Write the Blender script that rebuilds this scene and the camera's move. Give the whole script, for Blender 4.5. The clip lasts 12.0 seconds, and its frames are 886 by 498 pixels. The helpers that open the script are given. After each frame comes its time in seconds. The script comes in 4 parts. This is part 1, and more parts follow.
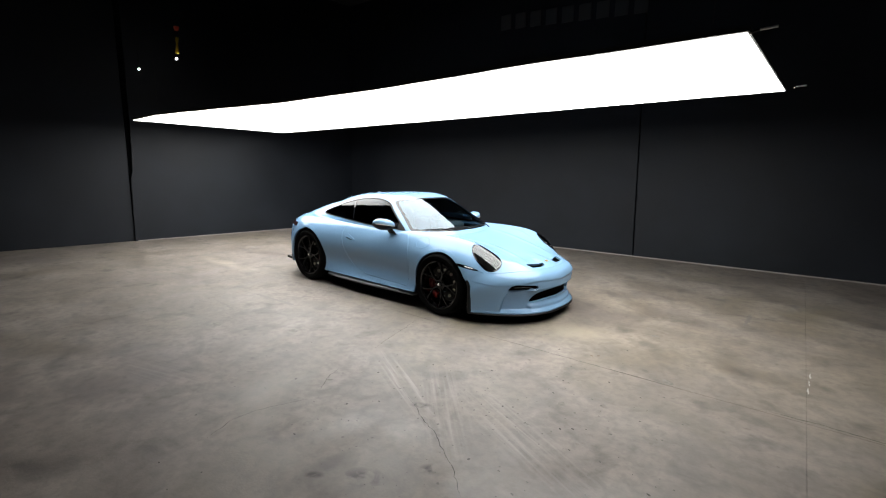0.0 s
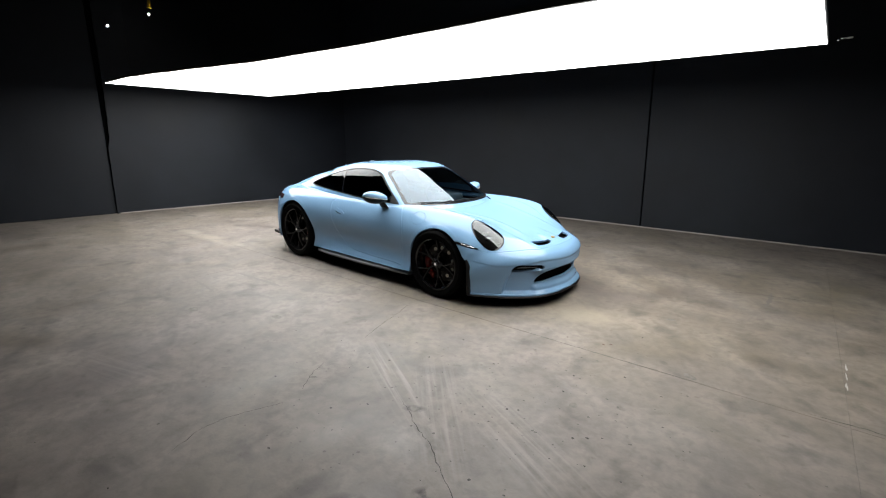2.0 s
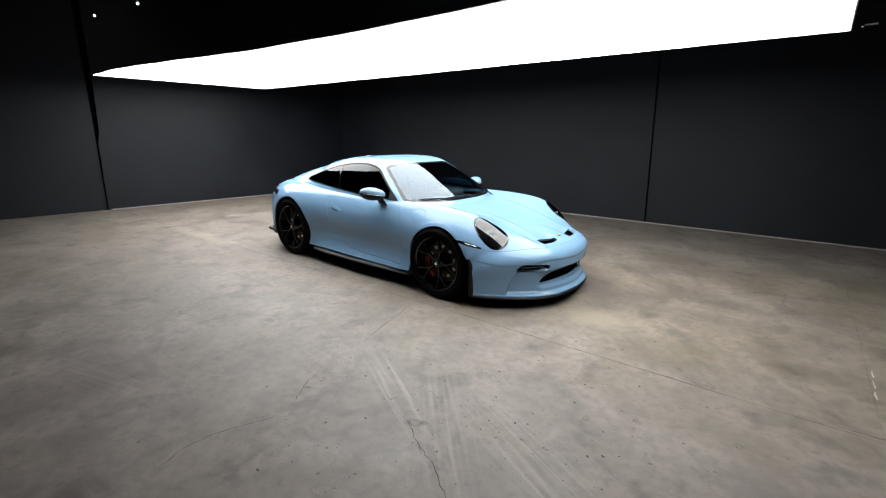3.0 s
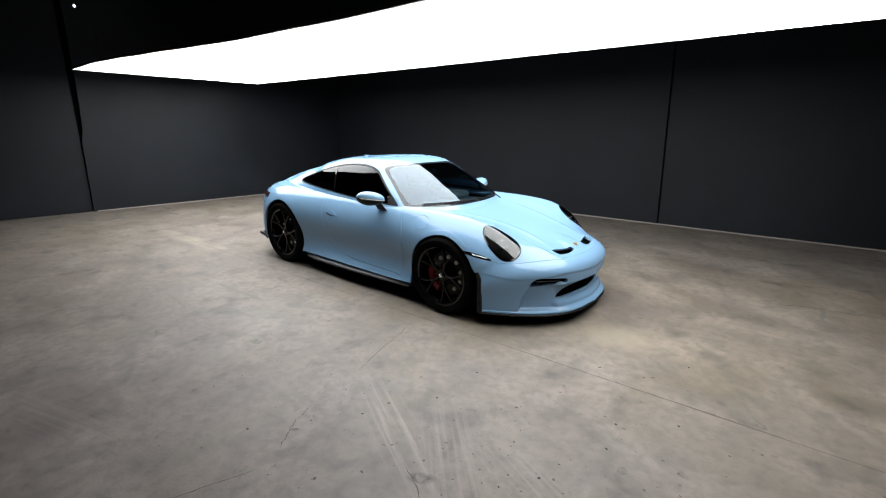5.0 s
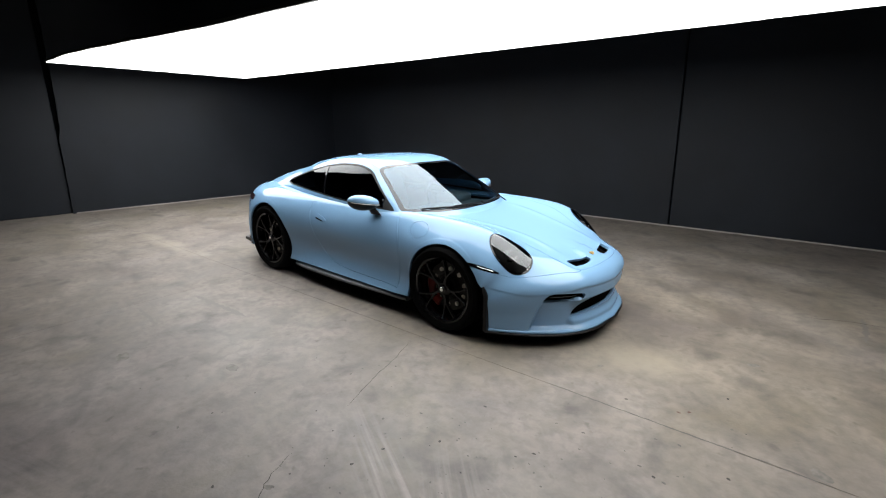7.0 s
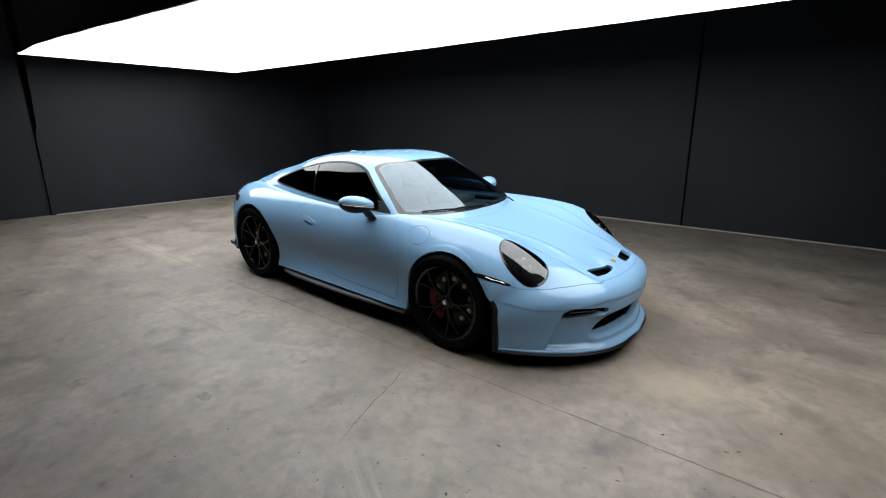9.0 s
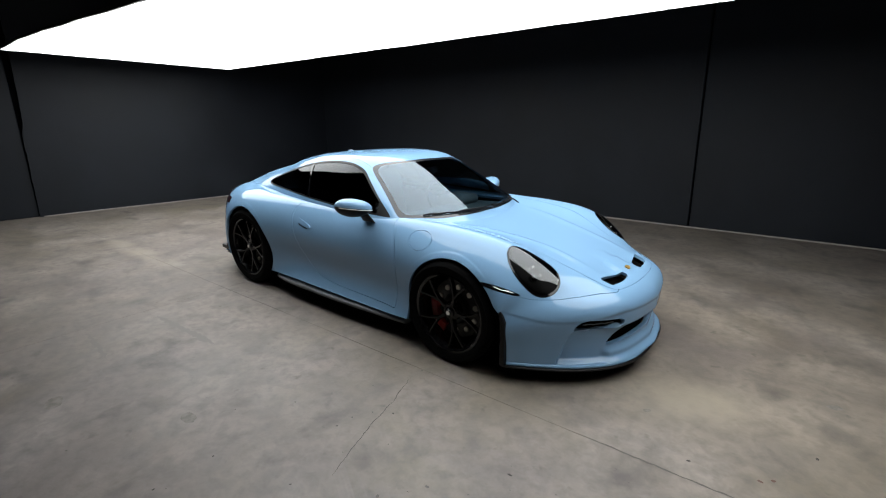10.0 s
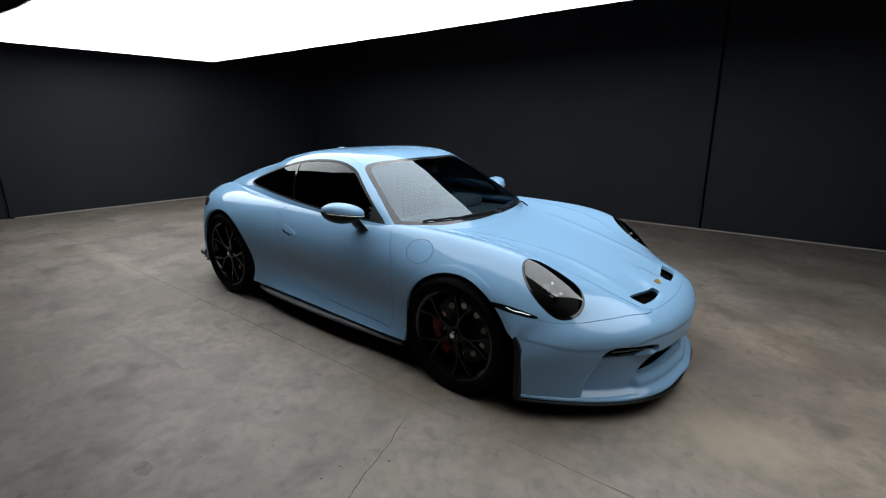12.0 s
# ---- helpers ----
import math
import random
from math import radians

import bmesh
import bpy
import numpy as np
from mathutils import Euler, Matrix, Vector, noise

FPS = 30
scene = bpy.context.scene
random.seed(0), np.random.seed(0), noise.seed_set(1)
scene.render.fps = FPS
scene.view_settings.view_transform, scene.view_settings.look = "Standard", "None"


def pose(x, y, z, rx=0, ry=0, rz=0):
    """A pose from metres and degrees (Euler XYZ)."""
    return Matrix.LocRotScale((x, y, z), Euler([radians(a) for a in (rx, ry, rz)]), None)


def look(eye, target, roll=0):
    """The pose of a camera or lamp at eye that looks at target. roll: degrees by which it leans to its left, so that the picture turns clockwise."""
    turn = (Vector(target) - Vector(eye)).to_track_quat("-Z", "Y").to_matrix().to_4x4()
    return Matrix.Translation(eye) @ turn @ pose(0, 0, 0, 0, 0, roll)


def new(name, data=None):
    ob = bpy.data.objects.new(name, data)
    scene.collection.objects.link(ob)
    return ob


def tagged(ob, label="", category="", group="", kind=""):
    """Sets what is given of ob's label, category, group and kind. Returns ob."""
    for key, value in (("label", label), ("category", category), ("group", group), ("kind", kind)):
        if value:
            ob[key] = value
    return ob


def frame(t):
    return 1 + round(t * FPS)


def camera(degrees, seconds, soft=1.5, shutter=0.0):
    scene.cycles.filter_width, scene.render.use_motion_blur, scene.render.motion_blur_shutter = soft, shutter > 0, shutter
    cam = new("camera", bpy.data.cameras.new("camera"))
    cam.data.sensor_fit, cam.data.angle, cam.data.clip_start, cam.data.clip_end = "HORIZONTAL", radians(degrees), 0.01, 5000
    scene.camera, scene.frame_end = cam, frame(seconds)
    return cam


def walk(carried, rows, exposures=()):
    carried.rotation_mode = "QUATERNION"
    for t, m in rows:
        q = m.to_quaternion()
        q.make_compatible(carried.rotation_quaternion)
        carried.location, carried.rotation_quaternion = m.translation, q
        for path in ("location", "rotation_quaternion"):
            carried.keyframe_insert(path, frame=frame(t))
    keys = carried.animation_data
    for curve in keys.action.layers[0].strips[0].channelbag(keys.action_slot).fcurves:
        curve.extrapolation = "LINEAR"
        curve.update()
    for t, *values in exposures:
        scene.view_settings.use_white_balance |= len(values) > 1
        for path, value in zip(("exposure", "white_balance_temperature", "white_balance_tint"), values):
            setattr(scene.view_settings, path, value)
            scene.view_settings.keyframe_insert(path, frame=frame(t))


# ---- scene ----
cam = camera(88.9, 12.0, 1.15)
PATH = [
    (0, (3.136, -4.523, 1.56), (1.864, -3.017, 1.224), 0.9),
    (0.5, (3.072, -4.432, 1.562), (1.808, -2.934, 1.163), 0.9),
    (1, (3.013, -4.346, 1.579), (1.754, -2.855, 1.141), 0.8),
    (1.5, (2.937, -4.26, 1.584), (1.686, -2.771, 1.119), 0.7),
    (2, (2.867, -4.176, 1.587), (1.62, -2.689, 1.104), 0.6),
    (2.5, (2.792, -4.106, 1.577), (1.549, -2.619, 1.084), 0.6),
    (3, (2.714, -4.033, 1.581), (1.476, -2.546, 1.073), 0.5),
    (5, (2.404, -3.742, 1.603), (1.172, -2.257, 1.078), 0.4),
    (5.5, (2.323, -3.665, 1.592), (1.094, -2.178, 1.065), 0.4),
    (6, (2.258, -3.592, 1.587), (1.03, -2.106, 1.057), 0.4),
    (6.5, (2.181, -3.507, 1.588), (0.956, -2.019, 1.054), 0.3),
    (7, (2.105, -3.429, 1.596), (0.884, -1.94, 1.058), 0.3),
    (9, (1.821, -3.14, 1.546), (0.608, -1.646, 1.004), 0.2),
    (9.5, (1.737, -3.065, 1.547), (0.528, -1.569, 0.998), 0.1),
    (10, (1.664, -2.996, 1.542), (0.458, -1.499, 0.993), 0.1),
    (10.5, (1.59, -2.922, 1.536), (0.386, -1.424, 0.985), 0.2),
    (11, (1.519, -2.858, 1.527), (0.319, -1.355, 0.976), 0.1),
    (11.5, (1.444, -2.785, 1.521), (0.251, -1.279, 0.966), 0.2),
    (12, (1.373, -2.711, 1.512), (0.186, -1.201, 0.954), 0.2),
]
EXPOSURES = [(0.0, -0.47, 6610, 10), (1.5, -0.55, 6570, 10), (3.0, -0.59, 6530, 10), (5.5, -0.71, 6470, 10), (7.0, -0.79, 6430, 10), (9.5, -1.10, 6350, 9), (12.0, -1.54, 6280, 9)]
walk(cam, [(t, look(eye, target, roll)) for t, eye, target, roll in PATH], EXPOSURES)

# ---- world and light ----
world = bpy.data.worlds.new("world")
scene.world = world
world.use_nodes = True
world.node_tree.nodes["Background"].inputs[0].default_value = (0.010, 0.011, 0.012, 1)
world.node_tree.nodes["Background"].inputs[1].default_value = 0.3
PANEL_STRENGTH = 9.5

# ---- materials ----


def material(name, colour, rough=0.5, metal=0.0, coat=0.0, emit=0.0):
    m = bpy.data.materials.new(name)
    m.use_nodes = True
    b = m.node_tree.nodes["Principled BSDF"]
    b.inputs["Base Color"].default_value = (*colour, 1)
    b.inputs["Roughness"].default_value = rough
    b.inputs["Metallic"].default_value = metal
    b.inputs["Coat Weight"].default_value = coat
    b.inputs["Coat Roughness"].default_value = 0.03
    if emit:
        b.inputs["Emission Color"].default_value = (*colour, 1)
        b.inputs["Emission Strength"].default_value = emit
    return m


def add(m, kind, **values):
    n = m.node_tree.nodes.new(kind)
    for key, value in values.items():
        n.inputs[key.replace("_", " ")].default_value = value
    return n


def join(m, a, out, b, into):
    m.node_tree.links.new(a.outputs[out], b.inputs[into])


def noisy(m, scale, low, high, detail=6, distort=0.0, stretch=None):
    """Noise in metres, from low to high, as a node."""
    place = add(m, "ShaderNodeNewGeometry")
    noise_node = add(m, "ShaderNodeTexNoise", Scale=scale, Detail=detail, Distortion=distort)
    if stretch:
        turn = add(m, "ShaderNodeMapping", Rotation=(0, 0, stretch[0]), Scale=(1 / stretch[1], 1 / stretch[2], 1))
        turn.vector_type = "TEXTURE"
        join(m, place, "Position", turn, "Vector")
        join(m, turn, "Vector", noise_node, "Vector")
    else:
        join(m, place, "Position", noise_node, "Vector")
    ramp = add(m, "ShaderNodeMapRange", From_Min=low, From_Max=high)
    join(m, noise_node, "Factor" if "Factor" in noise_node.outputs else "Fac", ramp, "Value")
    return ramp


def blend(m, fac, a, b, kind="MIX"):
    n = add(m, "ShaderNodeMix")
    n.data_type, n.blend_type = "RGBA", kind
    for key, value in (("A", a), ("B", b)):
        slot_in = [s for s in n.inputs if s.name == key and s.type == "RGBA"][0]
        if isinstance(value, tuple):
            slot_in.default_value = (*value, 1)
        else:
            m.node_tree.links.new(value, slot_in)
    if isinstance(fac, float):
        n.inputs[0].default_value = fac
    else:
        m.node_tree.links.new(fac, n.inputs[0])
    return [s for s in n.outputs if s.type == "RGBA"][0]


def surface(m, colour=None, rough=None, bump=None, strength=0.2, distance=0.002):
    b = m.node_tree.nodes["Principled BSDF"]
    if colour is not None:
        m.node_tree.links.new(colour, b.inputs["Base Color"])
    if rough is not None:
        m.node_tree.links.new(rough, b.inputs["Roughness"])
    if bump is not None:
        n = add(m, "ShaderNodeBump", Strength=strength, Distance=distance)
        m.node_tree.links.new(bump, n.inputs["Height"])
        m.node_tree.links.new(n.outputs[0], b.inputs["Normal"])
    return m


def ranged(m, value, lo, hi):
    n = add(m, "ShaderNodeMapRange", To_Min=lo, To_Max=hi)
    m.node_tree.links.new(value, n.inputs["Value"])
    return n.outputs[0]


def glass(name, tint, gloss=(1, 1, 1), ior=1.53):
    """A thin pane: light goes straight through, tinted, and reflects by Fresnel."""
    m = bpy.data.materials.new(name)
    m.use_nodes = True
    nodes = m.node_tree.nodes
    nodes.remove(nodes["Principled BSDF"])
    clear, shine, mix, fresnel = (nodes.new(k) for k in ("ShaderNodeBsdfTransparent", "ShaderNodeBsdfGlossy", "ShaderNodeMixShader", "ShaderNodeFresnel"))
    clear.inputs[0].default_value = (*tint, 1)
    shine.inputs["Roughness"].default_value = 0.0
    shine.inputs[0].default_value = (*gloss, 1)
    fresnel.inputs[0].default_value = ior
    join(m, fresnel, 0, mix, 0)
    join(m, clear, 0, mix, 1)
    join(m, shine, 0, mix, 2)
    join(m, mix, 0, nodes["Material Output"], 0)
    return m


PAINT = material("pale_blue_paint", (0.184, 0.326, 0.494), 0.6, 0.0, 0.9)
PAINT.node_tree.nodes["Principled BSDF"].inputs["Specular IOR Level"].default_value = 0.0
PAINT.node_tree.nodes["Principled BSDF"].inputs["Coat Roughness"].default_value = 0.015
PAINT.node_tree.nodes["Principled BSDF"].inputs["Coat IOR"].default_value = 1.50
TINT = glass("privacy_glass", (0.05, 0.055, 0.06), (0.95, 0.98, 1.0), 1.5)
TINT_CLEAR = glass("windscreen_glass", (0.42, 0.50, 0.53), (0.76, 0.89, 1.0), 1.79)
CLEAR = glass("lamp_glass", (0.65, 0.65, 0.65), (0.95, 0.98, 1), 1.72)
FRIT = material("screen_border", (0.018, 0.020, 0.023), 0.15)
BLACK = material("black_plastic", (0.006, 0.006, 0.0065), 0.45)
SATIN = material("satin_dark_grey_plastic", (0.011, 0.0115, 0.012), 0.40)
GLOSS_BLACK = material("gloss_black", (0.005, 0.005, 0.006), 0.10)
WHEEL_BLACK = material("gloss_black_alloy", (0.003, 0.003, 0.003), 0.07)
WHEEL_BLACK.node_tree.nodes["Principled BSDF"].inputs["Specular IOR Level"].default_value = 0.22
MESH = material("grille_mesh", (0.002, 0.002, 0.002), 0.9)
VOID = material("matt_black_duct", (0.002, 0.002, 0.002), 0.9)
TAIL = material("smoked_red_lamp", (0.02, 0.004, 0.004), 0.12)
RUBBER = material("tyre_rubber", (0.0024, 0.0024, 0.0025), 0.85)
for dull in (RUBBER, BLACK, VOID, MESH):
    dull.node_tree.nodes["Principled BSDF"].inputs["Specular IOR Level"].default_value = 0.2
for deep in (VOID, MESH):
    deep.node_tree.nodes["Principled BSDF"].inputs["Specular IOR Level"].default_value = 0.03
RUBBER.node_tree.nodes["Principled BSDF"].inputs["Specular IOR Level"].default_value = 0.04
surface(RUBBER, bump=noisy(RUBBER, 180, 0.2, 0.8).outputs[0], strength=0.2, distance=0.001)
STEEL = material("brake_steel", (0.035, 0.035, 0.034), 0.42, 1.0)
PALE_PIPE = material("pale_steel_pipe", (0.80, 0.79, 0.76), 0.4)
SKIRT = material("dark_grey_skirt", (0.075, 0.083, 0.09), 0.5)
CREAM = material("bobbin_steel", (0.72, 0.69, 0.60), 0.45, 0.3)
RED = material("caliper_red", (0.22, 0.008, 0.007), 0.3)
CHROME = material("chrome", (0.75, 0.75, 0.74), 0.12, 1.0)
GOLD = material("gold_enamel", (0.55, 0.36, 0.10), 0.35, 0.7)
LEATHER = material("black_leather", (0.030, 0.031, 0.034), 0.55)
DASH = material("dashboard_dark_grey", (0.13, 0.16, 0.18), 0.6)
CEILING = material("black_ceiling", (0.004, 0.004, 0.005), 0.9)
CABLE = material("black_cable", (0.006, 0.006, 0.006), 0.7)
YELLOW = material("yellow_webbing", (0.85, 0.60, 0.03), 0.7)
RED_HOOK = material("red_steel_hook", (0.75, 0.10, 0.05), 0.5)
SIGN = material("dim_grey_sign", (0.035, 0.035, 0.037), 0.7)
LIT = material("lit_diffuser", (1.0, 1.0, 0.98), 0.8, 0, 0, PANEL_STRENGTH)
BULB = material("small_lit_bulb", (1.0, 1.0, 0.95), 0.5, 0, 0, 190.0)
SEAM = material("dark_open_joint", (0.0036, 0.0042, 0.0052), 1.0)
SEAM.node_tree.nodes["Principled BSDF"].inputs["Specular IOR Level"].default_value = 0.0
CRACK = material("crack_dirt", (0.052, 0.046, 0.041), 0.9)
STAIN = material("dark_floor_stain", (0.088, 0.078, 0.068), 0.6)
SPOT = material("grey_floor_spot", (0.13, 0.12, 0.11), 0.6)
RUST = material("rust_spot", (0.11, 0.060, 0.045), 0.8)
MARK = material("faint_dark_floor_mark", (0.152, 0.136, 0.123), 0.65)
CURB = material("bare_concrete_edge", (0.30, 0.28, 0.26), 0.85)
CHALK = material("white_chalk_mark", (0.42, 0.40, 0.37), 0.8)

WALL = material("charcoal_wall_paint", (0.018, 0.020, 0.024), 0.7)
cloud = noisy(WALL, 0.9, 0.3, 0.75, 5, 0.3)
grain = noisy(WALL, 14, 0.25, 0.75, 6)
surface(WALL, blend(WALL, cloud.outputs[0], (0.0036, 0.0054, 0.0090), (0.0102, 0.0134, 0.0192)), ranged(WALL, cloud.outputs[0], 0.52, 0.64), grain.outputs[0], 0.05, 0.003)

WALL.node_tree.nodes["Principled BSDF"].inputs["Specular IOR Level"].default_value = 0.3

surface(SPOT, blend(SPOT, noisy(SPOT, 28, 0.35, 0.65, 4).outputs[0], (0.108, 0.096, 0.083), (0.168, 0.150, 0.131)))

FLOOR = material("worn_concrete", (0.30, 0.27, 0.23), 0.7)
broad = noisy(FLOOR, 0.35, 0.36, 0.64, 3)
blotch = noisy(FLOOR, 1.7, 0.36, 0.66, 8, 0.5)
smear = noisy(FLOOR, 1.3, 0.42, 0.68, 8, 0.7, (0.5, 1.0, 1.5))
grit = noisy(FLOOR, 60, 0.3, 0.7, 4)
speck = noisy(FLOOR, 9, 0.66, 0.74, 3)
dark = noisy(FLOOR, 3.2, 0.56, 0.74, 7, 0.5)
pale = noisy(FLOOR, 1.0, 0.50, 0.72, 8, 1.0, (-0.6, 1.0, 1.4))
smudge = noisy(FLOOR, 4.2, 0.47, 0.74, 7, 0.4)
mottle = noisy(FLOOR, 15, 0.42, 0.72, 5, 0.3)
base = blend(FLOOR, broad.outputs[0], (0.157, 0.136, 0.125), (0.182, 0.160, 0.117))
base = blend(FLOOR, blotch.outputs[0], base, (0.245, 0.218, 0.188))
base = blend(FLOOR, ranged(FLOOR, smear.outputs[0], 0, 0.32), base, (0.108, 0.097, 0.086))
base = blend(FLOOR, ranged(FLOOR, pale.outputs[0], 0, 0.7), base, (0.268, 0.242, 0.212))
base = blend(FLOOR, ranged(FLOOR, smudge.outputs[0], 0, 0.52), base, (0.096, 0.089, 0.084))
base = blend(FLOOR, ranged(FLOOR, mottle.outputs[0], 0, 0.45), base, (0.10, 0.089, 0.080))
base = blend(FLOOR, ranged(FLOOR, dark.outputs[0], 0, 0.66), base, (0.066, 0.060, 0.056))
def zone(m, x, y, turn, long, wide, lo=0.35, hi=1.0):
    """One inside a soft ellipse on the floor, nought outside."""
    place = add(m, "ShaderNodeNewGeometry")
    to = add(m, "ShaderNodeMapping", Location=(x, y, 0), Rotation=(0, 0, turn), Scale=(long, wide, 1))
    to.vector_type = "TEXTURE"
    size = add(m, "ShaderNodeVectorMath")
    size.operation = "LENGTH"
    fade = add(m, "ShaderNodeMapRange", From_Min=lo, From_Max=hi, To_Min=1, To_Max=0)
    join(m, place, "Position", to, "Vector")
    join(m, to, "Vector", size, 0)
    join(m, size, "Value", fade, "Value")
    return fade


def times(m, a, b, k):
    one, two = add(m, "ShaderNodeMath"), add(m, "ShaderNodeMath")
    one.operation = two.operation = "MULTIPLY"
    join(m, a, 0, one, 0)
    join(m, b, 0, one, 1)
    join(m, one, 0, two, 0)
    two.inputs[1].default_value = k
    return two.outputs[0]


# pale scuffs where wheels have turned, and a patch of darker brush marks
for x, y, turn, long, wide, k in ((0.92, -2.31, -0.464, 0.85, 0.16, 0.75), (1.30, -2.32, -0.77, 0.72, 0.22, 0.65), (1.85, -2.27, -0.41, 0.85, 0.24, 0.70), (-0.6, -3.4, 0.3, 0.8, 0.25, 0.30)):
    scuff = noisy(FLOOR, 1.0, 0.44, 0.66, 6, 0.15, (turn, 1.3, 30.0))
    base = blend(FLOOR, times(FLOOR, scuff, zone(FLOOR, x, y, turn, long, wide), k), base, (0.285, 0.258, 0.230))
scuff = noisy(FLOOR, 11.0, 0.42, 0.54, 5, 0.4)
for x, y, long, wide in ((1.48, -3.17, 0.14, 0.08), (1.27, -3.33, 0.07, 0.03), (1.69, -2.90, 0.06, 0.05), (1.20, -2.44, 0.08, 0.04)):
    base = blend(FLOOR, times(FLOOR, scuff, zone(FLOOR, x, y, 0.6, long, wide), 0.95), base, (0.045, 0.040, 0.036))
base = blend(FLOOR, ranged(FLOOR, speck.outputs[0], 0, 0.4), base, (0.055, 0.048, 0.043))
base = blend(FLOOR, ranged(FLOOR, grit.outputs[0], 0.0, 0.10), base, (0.06, 0.055, 0.05))
# pale filler along the joint behind the car, and a broad faint yellow tint ahead of it
filler = noisy(FLOOR, 2.2, 0.36, 0.60, 6, 0.6)
for x, y, turn, long, wide, k in ((-4.3, -1.20, 0.04, 1.5, 0.16, 0.7), (-3.1, -0.55, 0.3, 0.9, 0.5, 0.4), (1.42, -0.38, 0.2, 0.55, 0.35, 0.6)):
    base = blend(FLOOR, times(FLOOR, filler, zone(FLOOR, x, y, turn, long, wide), k), base, (0.285, 0.256, 0.205))
warm_tint = noisy(FLOOR, 0.8, 0.25, 0.5, 4, 0.4)
base = blend(FLOOR, times(FLOOR, warm_tint, zone(FLOOR, 2.3, 0.6, 0.0, 3.0, 2.0, 0.5, 1.0), 1.0), base, (1.0, 0.98, 0.90), "MULTIPLY")
# a broad faint blue tint of the floor beside the car
cool_tint = noisy(FLOOR, 0.8, 0.25, 0.5, 4, 0.4)
base = blend(FLOOR, times(FLOOR, cool_tint, zone(FLOOR, -0.6, -2.6, 0.2, 3.0, 1.6, 0.5, 1.0), 1.0), base, (0.985, 1.0, 1.045), "MULTIPLY")
base = blend(FLOOR, 1.0, base, (0.985, 0.962, 0.972), "MULTIPLY")
surface(FLOOR, base, ranged(FLOOR, blotch.outputs[0], 0.5, 0.72), grit.outputs[0], 0.15, 0.002)
GLASS_BAR = material("grey_light_bar", (0.10, 0.10, 0.10), 0.2)

# ---- mesh helpers ----


def mesh_object(name, verts, faces, mat, parent=None, label="", normals=None, smooth=True):
    me = bpy.data.meshes.new(name)
    me.from_pydata([tuple(v) for v in verts], [], [tuple(int(i) for i in f) for f in faces])
    me.materials.append(mat)
    if smooth:
        me.shade_smooth()
    if normals is not None:
        me.normals_split_custom_set_from_vertices([tuple(n) for n in normals])
    ob = new(name, me)
    if parent is not None:
        ob.parent = parent
    return tagged(ob, label)


def part(name, bm, mat, parent=None, label="", smooth=False):
    me = bpy.data.meshes.new(name)
    bmesh.ops.recalc_face_normals(bm, faces=bm.faces)
    bm.to_mesh(me)
    bm.free()
    me.materials.append(mat)
    if smooth:
        me.shade_smooth()
    ob = new(name, me)
    if parent is not None:
        ob.parent = parent
    return tagged(ob, label)


def box_bm(x0, x1, y0, y1, z0, z1, bevel=0.0, bm=None):
    bm = bm or bmesh.new()
    made = bmesh.ops.create_cube(bm, size=1, matrix=Matrix.LocRotScale(((x0 + x1) / 2, (y0 + y1) / 2, (z0 + z1) / 2), None, (x1 - x0, y1 - y0, z1 - z0)))
    if bevel:
        edges = list({e for v in made["verts"] for e in v.link_edges})
        bmesh.ops.bevel(bm, geom=edges, offset=bevel, segments=2, affect="EDGES", profile=0.5)
    return bm


def pchip(knots, u):
    """Monotone cubic through (u, value) knots."""
    k = np.array(sorted(knots), float)
    x, y = k[:, 0], k[:, 1]
    h, d = np.diff(x), np.diff(y) / np.diff(x)
    m = np.zeros_like(y)
    m[0], m[-1] = d[0], d[-1]
    for i in range(1, len(x) - 1):
        if d[i - 1] * d[i] > 0:
            w1, w2 = 2 * h[i] + h[i - 1], h[i] + 2 * h[i - 1]
            m[i] = (w1 + w2) / (w1 / d[i - 1] + w2 / d[i])
    u = np.clip(np.asarray(u, float), x[0], x[-1])
    i = np.clip(np.searchsorted(x, u) - 1, 0, len(x) - 2)
    t = (u - x[i]) / h[i]
    return ((2 * t**3 - 3 * t**2 + 1) * y[i] + (t**3 - 2 * t**2 + t) * h[i] * m[i]
            + (-2 * t**3 + 3 * t**2) * y[i + 1] + (t**3 - t**2) * h[i] * m[i + 1])


def fair(a, width):
    """Smooths evenly spaced values, with the ends held by point reflection."""
    n = max(1, int(3 * width))
    k = np.exp(-0.5 * (np.arange(-n, n + 1) / width) ** 2)
    p = np.concatenate([2 * a[0] - a[n:0:-1], a, 2 * a[-1] - a[-2:-n - 2:-1]])
    return np.convolve(p, k / k.sum(), "valid")


def bspline(points, count):
    """A clamped uniform cubic B-spline; points: (columns, n, 3) -> (count, n, 3)."""
    n = len(points)
    knots = np.concatenate([[0] * 3, np.arange(n - 2), [n - 3] * 3]).astype(float)
    out = []
    for t in np.linspace(0, n - 3, count):
        i = min(int(t), n - 4) + 3
        d = [points[j + i - 3].copy() for j in range(4)]
        for r in range(1, 4):
            for j in range(3, r - 1, -1):
                a = (t - knots[j + i - 3]) / (knots[j + 1 + i - r] - knots[j + i - 3])
                d[j] = (1 - a) * d[j - 1] + a * d[j]
        out.append(d[3])
    return np.array(out)


